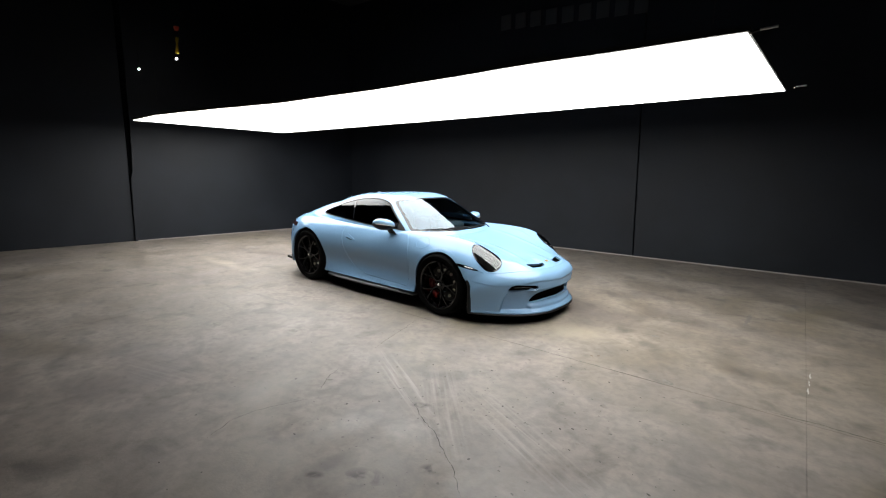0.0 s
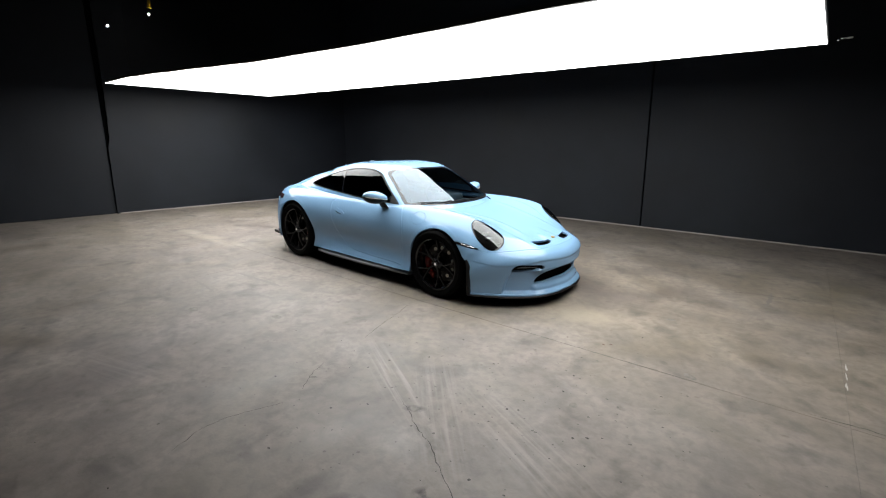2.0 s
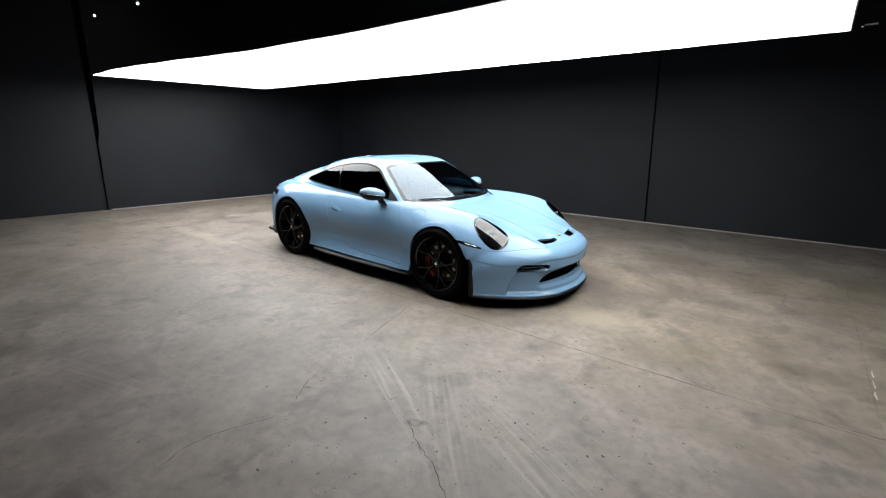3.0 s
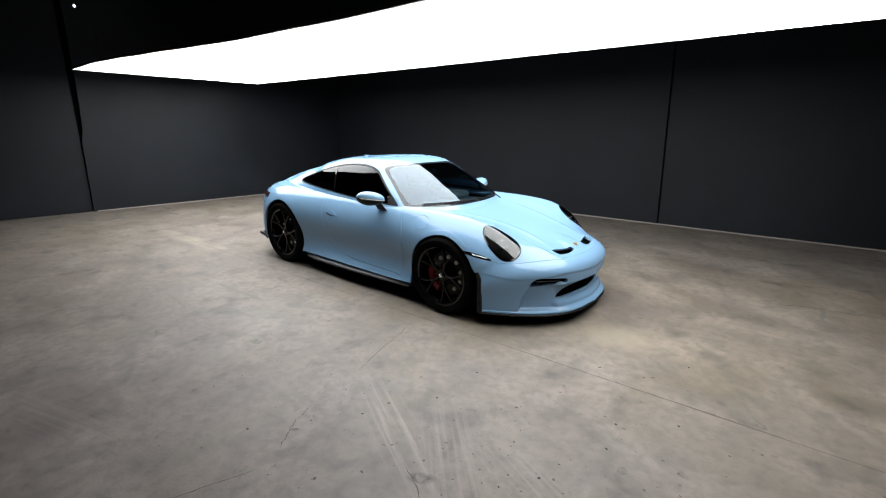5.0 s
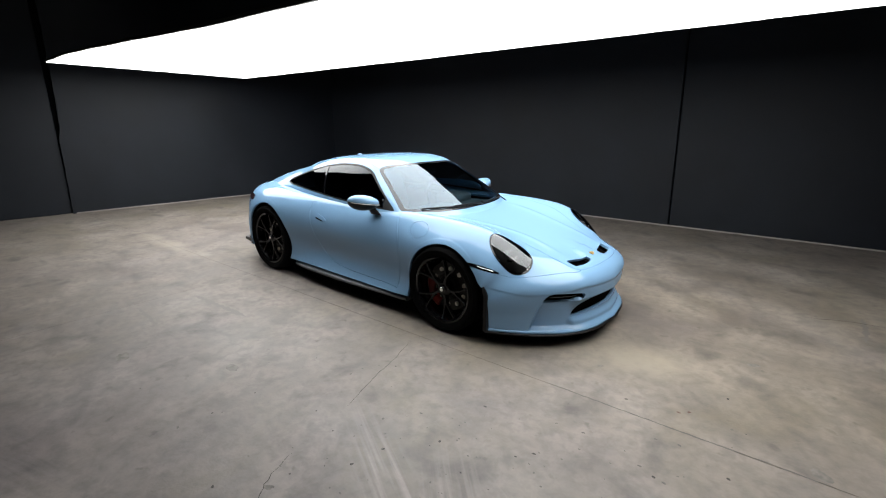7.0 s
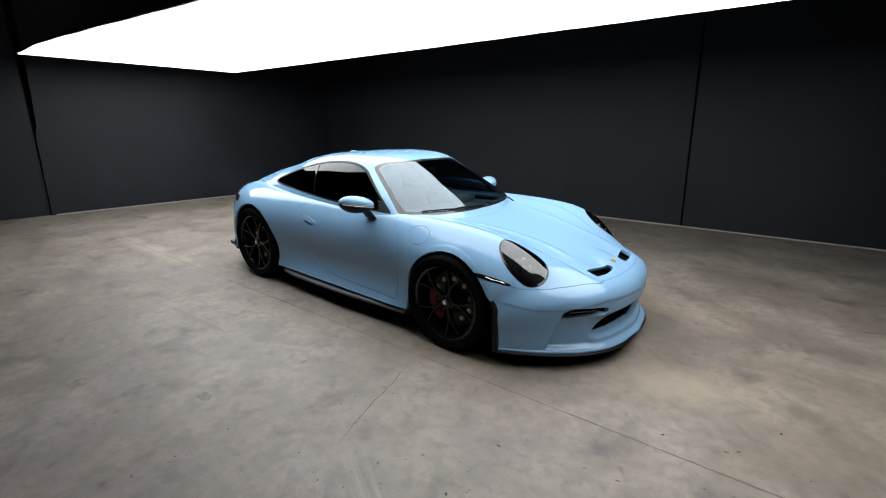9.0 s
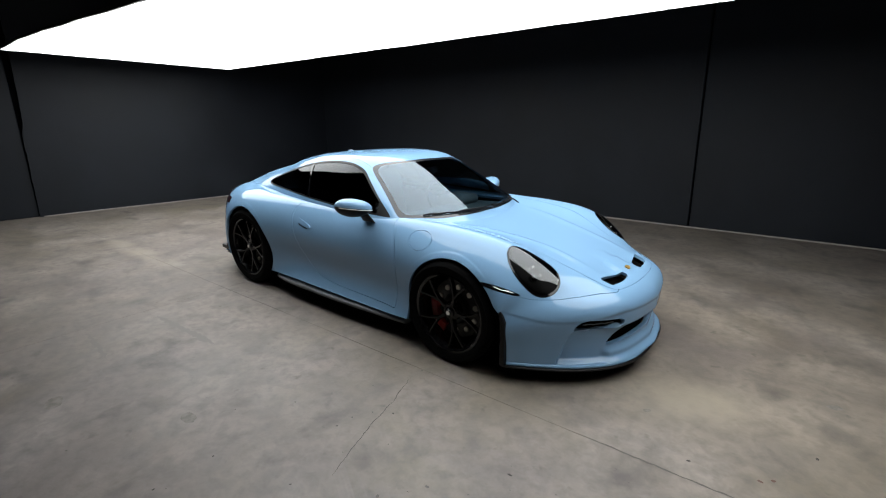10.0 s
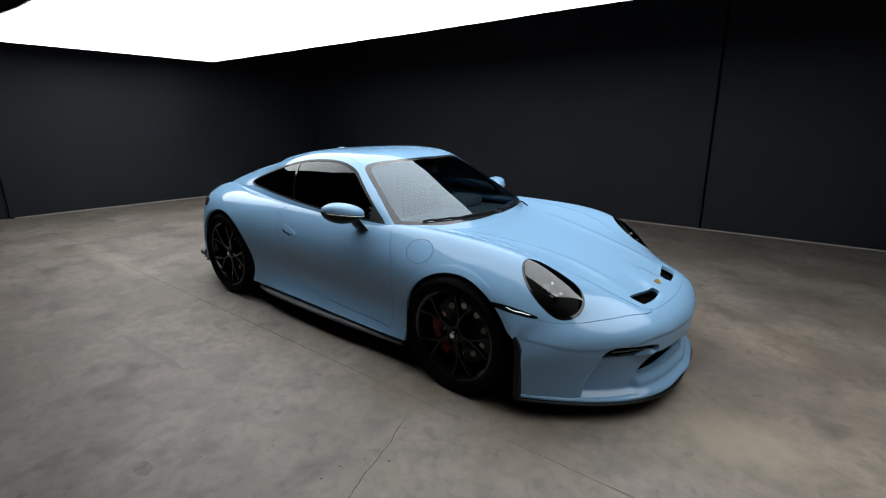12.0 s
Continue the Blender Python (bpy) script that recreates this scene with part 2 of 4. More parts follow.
class Skin:
    """A triangle mesh with its own normals, that can be cut along any function of its points."""

    def __init__(self, v, n, f):
        self.v, self.n, self.f = v, n, f

    @staticmethod
    def grid(p, flip=False):
        a, b = p.shape[:2]
        du, dv = np.gradient(p, axis=0), np.gradient(p, axis=1)
        n = np.cross(du, dv)
        n /= np.maximum(np.linalg.norm(n, axis=2, keepdims=True), 1e-9)
        if flip:
            n = -n
        i = np.arange(a * b).reshape(a, b)
        q0, q1, q2, q3 = i[:-1, :-1].ravel(), i[1:, :-1].ravel(), i[1:, 1:].ravel(), i[:-1, 1:].ravel()
        f = np.concatenate([np.stack([q0, q1, q2], 1), np.stack([q0, q2, q3], 1)])
        if flip:
            f = f[:, ::-1]
        return Skin(p.reshape(-1, 3), n.reshape(-1, 3), f)

    def cut(self, fun):
        """Keeps what lies where fun(x, |y|, z, y) is below zero."""
        v, n, f = self.v, self.n, self.f
        g = fun(v[:, 0], np.abs(v[:, 1]), v[:, 2], v[:, 1])
        g = np.where(np.abs(g) < 1e-6, -1e-6, g)
        neg = g[f] < 0
        count = neg.sum(1)
        keep = [f[count == 3]]
        nv, nn, made = [], [], {}

        def mid(a, b):
            key = (a, b) if a < b else (b, a)
            if key not in made:
                t = g[a] / (g[a] - g[b])
                nv.append(v[a] + t * (v[b] - v[a]))
                m = n[a] + t * (n[b] - n[a])
                nn.append(m / max(np.linalg.norm(m), 1e-9))
                made[key] = len(v) + len(nv) - 1
            return made[key]

        extra = []
        for tri, s in zip(f[count == 1], neg[count == 1]):
            k = int(np.argmax(s))
            a, b, c = tri[k], tri[(k + 1) % 3], tri[(k + 2) % 3]
            extra.append((a, mid(a, b), mid(a, c)))
        for tri, s in zip(f[count == 2], neg[count == 2]):
            k = int(np.argmin(s))
            a, b, c = tri[k], tri[(k + 1) % 3], tri[(k + 2) % 3]
            p, q = mid(a, b), mid(a, c)
            extra += [(p, b, c), (p, c, q)]
        if extra:
            keep.append(np.array(extra))
        v = np.concatenate([v, np.array(nv)]) if nv else v
        n = np.concatenate([n, np.array(nn)]) if nn else n
        f = np.concatenate(keep)
        used = np.unique(f)
        back = np.full(len(v), -1)
        back[used] = np.arange(len(used))
        return Skin(v[used], n[used], back[f])

    def without(self, fun):
        return self.cut(lambda *a: -fun(*a))

    def lifted(self, d):
        return Skin(self.v + d * self.n, self.n, self.f)

    def calmed(self, at):
        """With the upright curve of the column x = at all along."""
        near = np.abs(self.v[:, 0] - at) < 0.04
        z, nz = self.v[near, 2], self.n[near, 2]
        order = np.argsort(z)
        n = self.n.copy()
        n[:, 2] = np.interp(self.v[:, 2], fair(z[order], 3), fair(nz[order], 9))
        n[:, 0] *= 0.7
        n[:, 1] = np.sign(n[:, 1]) * np.sqrt(np.maximum(0.01, 1 - n[:, 0] ** 2 - n[:, 2] ** 2))
        return Skin(self.v, n, self.f)

    def eased(self, most):
        """With its lengthwise curve nearly flat."""
        n = self.n.copy()
        n[:, 2] = most + 0.3 * (n[:, 2] - most)
        n[:, 1] *= pchip([(-1.05, 0.15), (-0.93, 0.22), (-0.75, 0.62), (-0.62, 0.9), (-0.45, 1.45), (-0.3, 1.8)], self.v[:, 0])
        n[:, 0] = np.sqrt(np.maximum(0.01, 1 - n[:, 1] ** 2 - n[:, 2] ** 2))
        return Skin(self.v, n, self.f)

    def domed(self, fun, height):
        """Raised towards the middle of the outline fun, with fresh normals."""
        g = np.clip(-fun(self.v[:, 0], np.abs(self.v[:, 1]), self.v[:, 2], self.v[:, 1]) / 0.1, 0, 1)
        return Skin(self.v + (height * (1 - (1 - g) ** 2))[:, None] * self.n, None, self.f)

    def rim(self):
        """The boundary edges, in the order of their faces."""
        e = np.concatenate([self.f[:, [0, 1]], self.f[:, [1, 2]], self.f[:, [2, 0]]])
        key = np.sort(e, axis=1)
        _, inverse, count = np.unique(key, axis=0, return_inverse=True, return_counts=True)
        return e[count[inverse.ravel()] == 1]

    def thick(self, depth):
        """With its edges folded in by depth."""
        e = self.rim()
        if not len(e):
            return self
        a, b = self.v[e[:, 0]], self.v[e[:, 1]]
        na, nb = self.n[e[:, 0]], self.n[e[:, 1]]
        out = np.cross(b - a, na + nb)
        out /= np.maximum(np.linalg.norm(out, axis=1, keepdims=True), 1e-9)
        base, m = len(self.v), len(e)
        v = np.concatenate([self.v, a, b, b - depth * nb, a - depth * na])
        n = np.concatenate([self.n, out, out, out, out])
        i = base + np.arange(m)
        f = np.concatenate([self.f, np.stack([i, i + 2 * m, i + m], 1), np.stack([i, i + 3 * m, i + 2 * m], 1)])
        return Skin(v, n, f)

    def build(self, name, mat, parent=None, label=""):
        return mesh_object(name, self.v, self.f, mat, parent, label, self.n)


# ---- the room ----
# back wall y = 4.44 + 0.066 x; far wall x = -7.94 + 0.09 y
BACK_TURN, SIDE_TURN = math.degrees(math.atan(0.066)), math.degrees(math.atan(-0.09))

floor = part("floor", box_bm(-16, 16, -19, 9, -0.30, -0.003), FLOOR)
tagged(floor, "worn grey-brown concrete slab floor with cracks and stains", "floor", kind="structure")
SLABS_X = (-14.0, -8.2, -2.53, 3.17, 8.9, 14.6)
SLABS_Y = (-18.2, -12.5, -6.8, -1.068, 4.6, 8.8)
for x0, x1 in zip(SLABS_X, SLABS_X[1:]):
    for y0, y1 in zip(SLABS_Y, SLABS_Y[1:]):
        slab = part("slab", box_bm(x0 + 0.0009, x1 - 0.0009, y0 + 0.0009, y1 - 0.0009, -0.10, 0.0, 0.0015), FLOOR, floor)
        slab.matrix_basis = pose(0, 0, 0, 0, 0, 2.0)


def ragged_wall(name, x0, x1, depth, seam, gap, lean, label):
    """Two boards side by side with an open, leaning joint, in the plane y = 0, facing -y."""
    root = part(name, box_bm(x0, x1, 0.06, 0.30, -0.05, 6.4), SEAM)
    tagged(root, label, "wall", kind="structure")
    for a, b, out in ((x0, seam - gap, 0.0), (seam + 0.01, x1, depth)):
        bm = box_bm(a, b, -out, 0.06, 0.0, 6.35, 0.012)
        for v in bm.verts:
            if abs(v.co.x - seam) < 0.3:
                v.co.x += lean * v.co.z
        part("wall_panel", bm, WALL, root)
    return root


wall_back = ragged_wall("wall_back", -16, 16, 0.010, 0.380, 0.010, -0.028, "matt charcoal painted studio wall with a dark vertical joint")
wall_back.matrix_basis = pose(0, 4.44, 0, 0, 0, BACK_TURN)
wall_side = ragged_wall("wall_side", -12, 16, 0.05, -1.37, 0.110, 0.0, "matt charcoal painted studio wall with a rough stepped edge")
wall_side.matrix_basis = pose(-7.94, 0, 0, 0, 0, SIDE_TURN + 90)
wall_near = part("wall_near", box_bm(-14, 14, -12.3, -12, -0.05, 6.4), WALL)
tagged(wall_near, "dark painted studio wall", "wall", kind="structure")
wall_end = part("wall_end", box_bm(12, 12.3, -14, 9, -0.05, 6.4), WALL)
tagged(wall_end, "dark painted studio wall", "wall", kind="structure")
ceiling = part("ceiling", box_bm(-14, 14, -14, 9, 6.0, 6.3), CEILING)
tagged(ceiling, "black unlit studio ceiling", "ceiling", kind="structure")
edge = random.Random(5)
bm = bmesh.new()
rows = []
for k in range(65):
    z = 6.35 * k / 64
    a = float(np.interp(z, [0, 1.3, 1.5, 2.4, 6.4], [-1.487, -1.462, -1.418, -1.392, -1.37])) + edge.uniform(-0.004, 0.004)
    rows.append([bm.verts.new(p) for p in ((a, 0.0, z), (a, -0.066, z), (-1.07, -0.060, z), (-1.07, -0.05, z))])
for p, q in zip(rows, rows[1:]):
    for j in range(3):
        bm.faces.new((p[j], p[j + 1], q[j + 1], q[j]))
part("wall_board", bm, WALL, wall_side, "charcoal board with a rough torn edge")
trim_back = part("trim_back", box_bm(-8, 12, -0.030, -0.011, 0.0, 0.018, 0.004), CURB)
trim_back.matrix_basis = pose(0, 4.44, 0, 0, 0, BACK_TURN)
tagged(trim_back, "thin bare concrete edge along the wall foot", "trim", kind="structure")
trim_side = part("trim_side", box_bm(-1.44, 4.2, -0.075, -0.051, 0.0, 0.018, 0.004), CURB)
trim_side.matrix_basis = pose(-7.94, 0, 0, 0, 0, SIDE_TURN + 90)
tagged(trim_side, "thin bare concrete edge along the wall foot", "trim", kind="structure")


# the overhead light
def near_edge(x):
    """The sagging near edge: its y and z at x."""
    y = np.interp(x, [-6.9, -3.6, -2.0, 0.0, 2.8], [-1.66, -1.629, -1.577, -1.505, -1.498])
    z = np.interp(x, [-6.9, -6.3, -5.6, -4.6, -3.6, -2.0, 0.0, 1.5, 2.8], [2.410, 2.418, 2.418, 2.394, 2.366, 2.318, 2.316, 2.327, 2.317])
    return float(y), float(z)


def sheet(name, x0, x1, y0, y1, lift, thick, mat, parent, label, nx=48, ny=10):
    """A sagging sheet, closed all round."""
    v, f = [], []
    for layer in (0, 1):
        for i in range(nx + 1):
            for j in range(ny + 1):
                x, t = x0 + (x1 - x0) * i / nx, j / ny
                near, low = near_edge(x)
                near += y0
                z = low * (1 - t) + 2.41 * t + lift + layer * thick
                wave = 0.005 * math.sin(2.1 * x) + 0.006 * math.sin(5.3 * x + 1)
                far = y1 - 0.02 * max(0, x + 2)
                x += 0.02 * (1 - t) * max(0, (x - 1.5) / 1.2)
                v.append((x, near + (far - near) * t + wave * (2 * t - 1), z))
    n, w = (nx + 1) * (ny + 1), ny + 1
    for i in range(nx):
        for j in range(ny):
            a = i * w + j
            f.append((a, a + 1, a + w + 1, a + w))
            f.append((n + a, n + a + w, n + a + w + 1, n + a + 1))
    for i in range(nx):
        for a, b in ((i * w, i * w + w), (i * w + w + ny, i * w + ny)):
            f.append((a, b, n + b, n + a))
    for j in range(ny):
        for a, b in ((j + 1, j), (nx * w + j, nx * w + j + 1)):
            f.append((a, b, n + b, n + a))
    return mesh_object(name, v, f, mat, parent, label, smooth=False)


def rod(name, a, b, radius, mat, parent=None, label="", segments=10):
    a, b = Vector(a), Vector(b)
    bm = bmesh.new()
    turn = (b - a).to_track_quat("Z", "Y").to_matrix().to_4x4()
    bmesh.ops.create_cone(bm, cap_ends=True, segments=segments, radius1=radius, radius2=radius, depth=(b - a).length, matrix=Matrix.Translation((a + b) / 2) @ turn)
    return part(name, bm, mat, parent, label, smooth=False)


light_panel = new("light_panel")
tagged(light_panel, "large white glowing overhead softbox slung below the ceiling", "studio light")
sheet("diffuser", -6.80, 2.68, 0.0, 1.36, 0.0, 0.006, LIT, light_panel, "glowing white fabric diffuser")
sheet("hood", -6.82, 2.69, -0.012, 1.372, 0.010, 0.03, CABLE, light_panel, "black fabric back of the light")
for y, z, x in ((-1.50, 2.323, 2.713), (1.27, 2.437, 2.755)):
    bm = bmesh.new()
    bmesh.ops.create_uvsphere(bm, u_segments=14, v_segments=10, radius=0.012, matrix=pose(x, y, z))
    part("pipe_knob", bm, CHROME, light_panel, "bright steel pipe knob", smooth=True)
    long = 0.075 if y < 0 else 0.045
    rod("pipe_joint", (x, y, z), (x + 0.045, y, z + 0.006), 0.006, BLACK, light_panel)
    rod("pipe_end", (x + (0.042 if y < 0 else 0.01), y, z + 0.006), (x + 0.045 + long, y, z + 0.010), 0.007, PALE_PIPE, light_panel, "bare steel pipe end")
for x in (-6.5, -3.4, -0.3, 2.5):
    for y in (-1.35, 1.2):
        rod("suspension_cable", (x, y, 2.44 if y > 0 else near_edge(x)[1] + 0.04), (x, y, 6.0), 0.0015, CABLE, light_panel, segments=6)


def strap(x, y, z, webbing):
    """A hanging hoist end with a bright steel ball."""
    name = "hanging_strap" if webbing else "hanging_bulb"
    root = new(name)
    tagged(root, "yellow webbing strap with red hook above a small lit bulb" if webbing else "small lit bulb hanging on a black cable", "strap" if webbing else "lamp")
    root.location = (x, y, z)
    bm = bmesh.new()
    bmesh.ops.create_uvsphere(bm, u_segments=16, v_segments=10, radius=0.014 if webbing else 0.009)
    for v in bm.verts:
        v.co.z *= 1.35
    part("small_bulb", bm, BULB, root, smooth=True)
    top = 0.05
    if webbing:
        for dx, lean in ((-0.03, 0.02), (0.02, -0.05)):
            bm = box_bm(-0.022, 0.022, -0.010, 0.010, 0.10, 0.40, 0.004)
            for v in bm.verts:
                v.co.y += lean * (0.36 - v.co.z) / 0.26 + dx * 0.5 + 0.035
            part("webbing", bm, YELLOW, root)
        bm = box_bm(-0.03, 0.03, 0.005, 0.065, 0.52, 0.60, 0.015)
        for v in bm.verts:
            if v.co.z > 0.54:
                v.co.x *= 1.5
                v.co.y = 0.035 + 1.5 * (v.co.y - 0.035)
        part("hook_block", bm, RED_HOOK, root, "red steel hook block")
        top = 0.58
        rod("shackle", (0, 0.035, 0.38), (0, 0.035, 0.53), 0.012, CHROME, root)
        rod("link", (0, 0, 0.04), (0, 0, 0.10), 0.006, CABLE, root)
    rod("cable", (0, 0, top), (0, 0, 6.0 - z), 0.0015, CABLE, root, segments=6)


strap(-6.8, -0.84, 3.64, True)
strap(-6.82, -1.49, 3.34, False)

# a dim sign high on the back wall, too dark to read
wall_sign = new("wall_sign")
tagged(wall_sign, "dim grey sign of raised unreadable letters high on the dark wall", "sign")
wall_sign.matrix_basis = pose(0, 4.44, 0, 0, 0, BACK_TURN)
for i in range(9):
    x = -2.72 + 0.345 * i
    bm = box_bm(x, x + 0.24, -0.035, -0.012, 4.60 - 0.02 * i, 4.90 - 0.02 * i, 0.01)
    part("letter_bar", bm, SIGN, wall_sign)


# floor wear with a shape of its own
def ribbon(name, points, width, mat, parent, jag=0.012, height=0.0015, seed=1):
    """A thin broken line on the floor, tapered to its ends."""
    rng = random.Random(seed)
    line = []
    for (x0, y0), (x1, y1) in zip(points, points[1:]):
        n = max(2, int(math.hypot(x1 - x0, y1 - y0) / 0.03))
        for k in range(n):
            t = k / n
            line.append((x0 + (x1 - x0) * t + rng.uniform(-jag, jag), y0 + (y1 - y0) * t + rng.uniform(-jag, jag)))
    line.append(points[-1])
    v, f = [], []
    for k, (x, y) in enumerate(line):
        a, b = line[max(0, k - 1)], line[min(len(line) - 1, k + 1)]
        d = math.hypot(b[0] - a[0], b[1] - a[1]) or 1
        nx, ny = -(b[1] - a[1]) / d, (b[0] - a[0]) / d
        w = 0.5 * width * rng.uniform(0.4, 1.2) * min(1, 6 * min(k + 0.3, len(line) - 0.7 - k) / len(line))
        v += [(x + nx * w, y + ny * w, height), (x - nx * w, y - ny * w, height)]
    for k in range(len(line) - 1):
        f.append((2 * k, 2 * k + 1, 2 * k + 3, 2 * k + 2))
    return mesh_object(name, v, f, mat, parent, smooth=False)


def blot(name, x, y, r, mat, parent, seed):
    """A flat irregular spot."""
    rng = random.Random(seed)
    n = 18
    a0 = rng.uniform(0, 6)
    ring = [r * (1 + 0.22 * math.sin(2 * a + a0) + rng.uniform(-0.12, 0.12)) for a in np.linspace(0, 2 * math.pi, n, endpoint=False)]
    v = [(x + q * math.cos(2 * math.pi * k / n), y + 0.8 * q * math.sin(2 * math.pi * k / n), 0.001) for k, q in enumerate(ring)]
    return mesh_object(name, v, [tuple(range(n))], mat, parent, smooth=False)


ribbon("floor_crack", [(-0.05, -1.18), (-0.02, -1.28), (0.06, -1.49), (0.09, -1.62), (0.14, -1.79), (0.23, -2.02)], 0.0045, CRACK, floor, 0.006, seed=2)
ribbon("floor_crack", [(1.06, -2.42), (1.19, -2.475), (1.30, -2.55), (1.45, -2.605), (1.605, -2.70), (1.78, -2.815), (1.95, -2.96)], 0.0055, CRACK, floor, 0.007, seed=3)
ribbon("floor_crack", [(0.53, -3.55), (0.45, -3.39), (0.44, -3.25), (0.46, -3.16), (0.56, -2.9)], 0.005, CRACK, floor, 0.007, seed=4)
ribbon("floor_crack", [(0.52, -2.78), (0.46, -2.70), (0.37, -2.58), (0.32, -2.43)], 0.004, CRACK, floor, 0.007, seed=14)
ribbon("floor_mark", [(-2.28, -1.82), (-1.86, -1.785), (-1.43, -1.75)], 0.055, MARK, floor, 0.006, 0.001, seed=6)
ribbon("floor_crack", [(2.25, 1.32), (2.54, 1.449), (2.956, 1.513)], 0.010, CRACK, floor, 0.006, seed=8)
ribbon("floor_mark", [(2.62, 1.59), (2.63, 1.30), (2.62, 1.02)], 0.05, MARK, floor, 0.006, 0.001, seed=9)
ribbon("floor_mark", [(-2.35, -2.27), (-2.05, -2.285), (-1.78, -2.30)], 0.035, MARK, floor, 0.006, 0.001, seed=10)
ribbon("floor_mark", [(0.225, 2.285), (0.28, 2.315), (0.335, 2.35)], 0.03, CRACK, floor, 0.002, 0.002, seed=16)
ribbon("worn_joint", [(0.90, -1.036), (1.4, -1.020), (1.91, -1.003), (2.05, -0.994), (2.5, -0.980)], 0.011, STAIN, floor, 0.003, 0.0012, seed=12)
ribbon("floor_crack", [(2.99, -0.94), (3.28, -0.91), (3.7, -0.93)], 0.007, CRACK, floor, 0.004, seed=5)
for k in range(3):
    ribbon("chalk_mark", [(3.195, 0.02 - 0.17 * k), (3.200, -0.10 - 0.17 * k)], 0.012, CHALK, floor, 0.003, 0.002, seed=20 + k)
rng = random.Random(11)
for x, y, r in ((2.37, -0.93, 0.045), (2.0, 0.076, 0.035), (1.91, -1.78, 0.03), (1.19, -0.61, 0.02), (0.43, -2.63, 0.02), (-1.44, -2.65, 0.06), (-0.71, -2.23, 0.05)):
    blot("floor_stain", x, y, r, SPOT, floor, int(100 * x))
for x, y in ((1.73, -0.83), (1.776, -0.79)):
    blot("rust_spot", x, y, 0.010, RUST, floor, int(100 * x))
for k in range(320):
    x, y = rng.gauss(1.55, 0.8), rng.gauss(-2.3, 0.7)
    if math.hypot(x, y) < 4.2 and not (-3.6 < x < 1.05 and -0.95 < y < 0.95):
        blot("floor_speck", x, y, rng.choice((0.003, 0.004, 0.005, 0.006, 0.009)), rng.choice((CRACK, STAIN, STAIN)), floor, k)

# ---- the car ----
# x ahead from the front axle, y to its left, z up
COUNT_U, COUNT_V = 680, 170
U = np.linspace(-4.1, 1.5, COUNT_U)


def curve(*knots, width=4):
    return fair(pchip(knots, U), 1.7 * width)


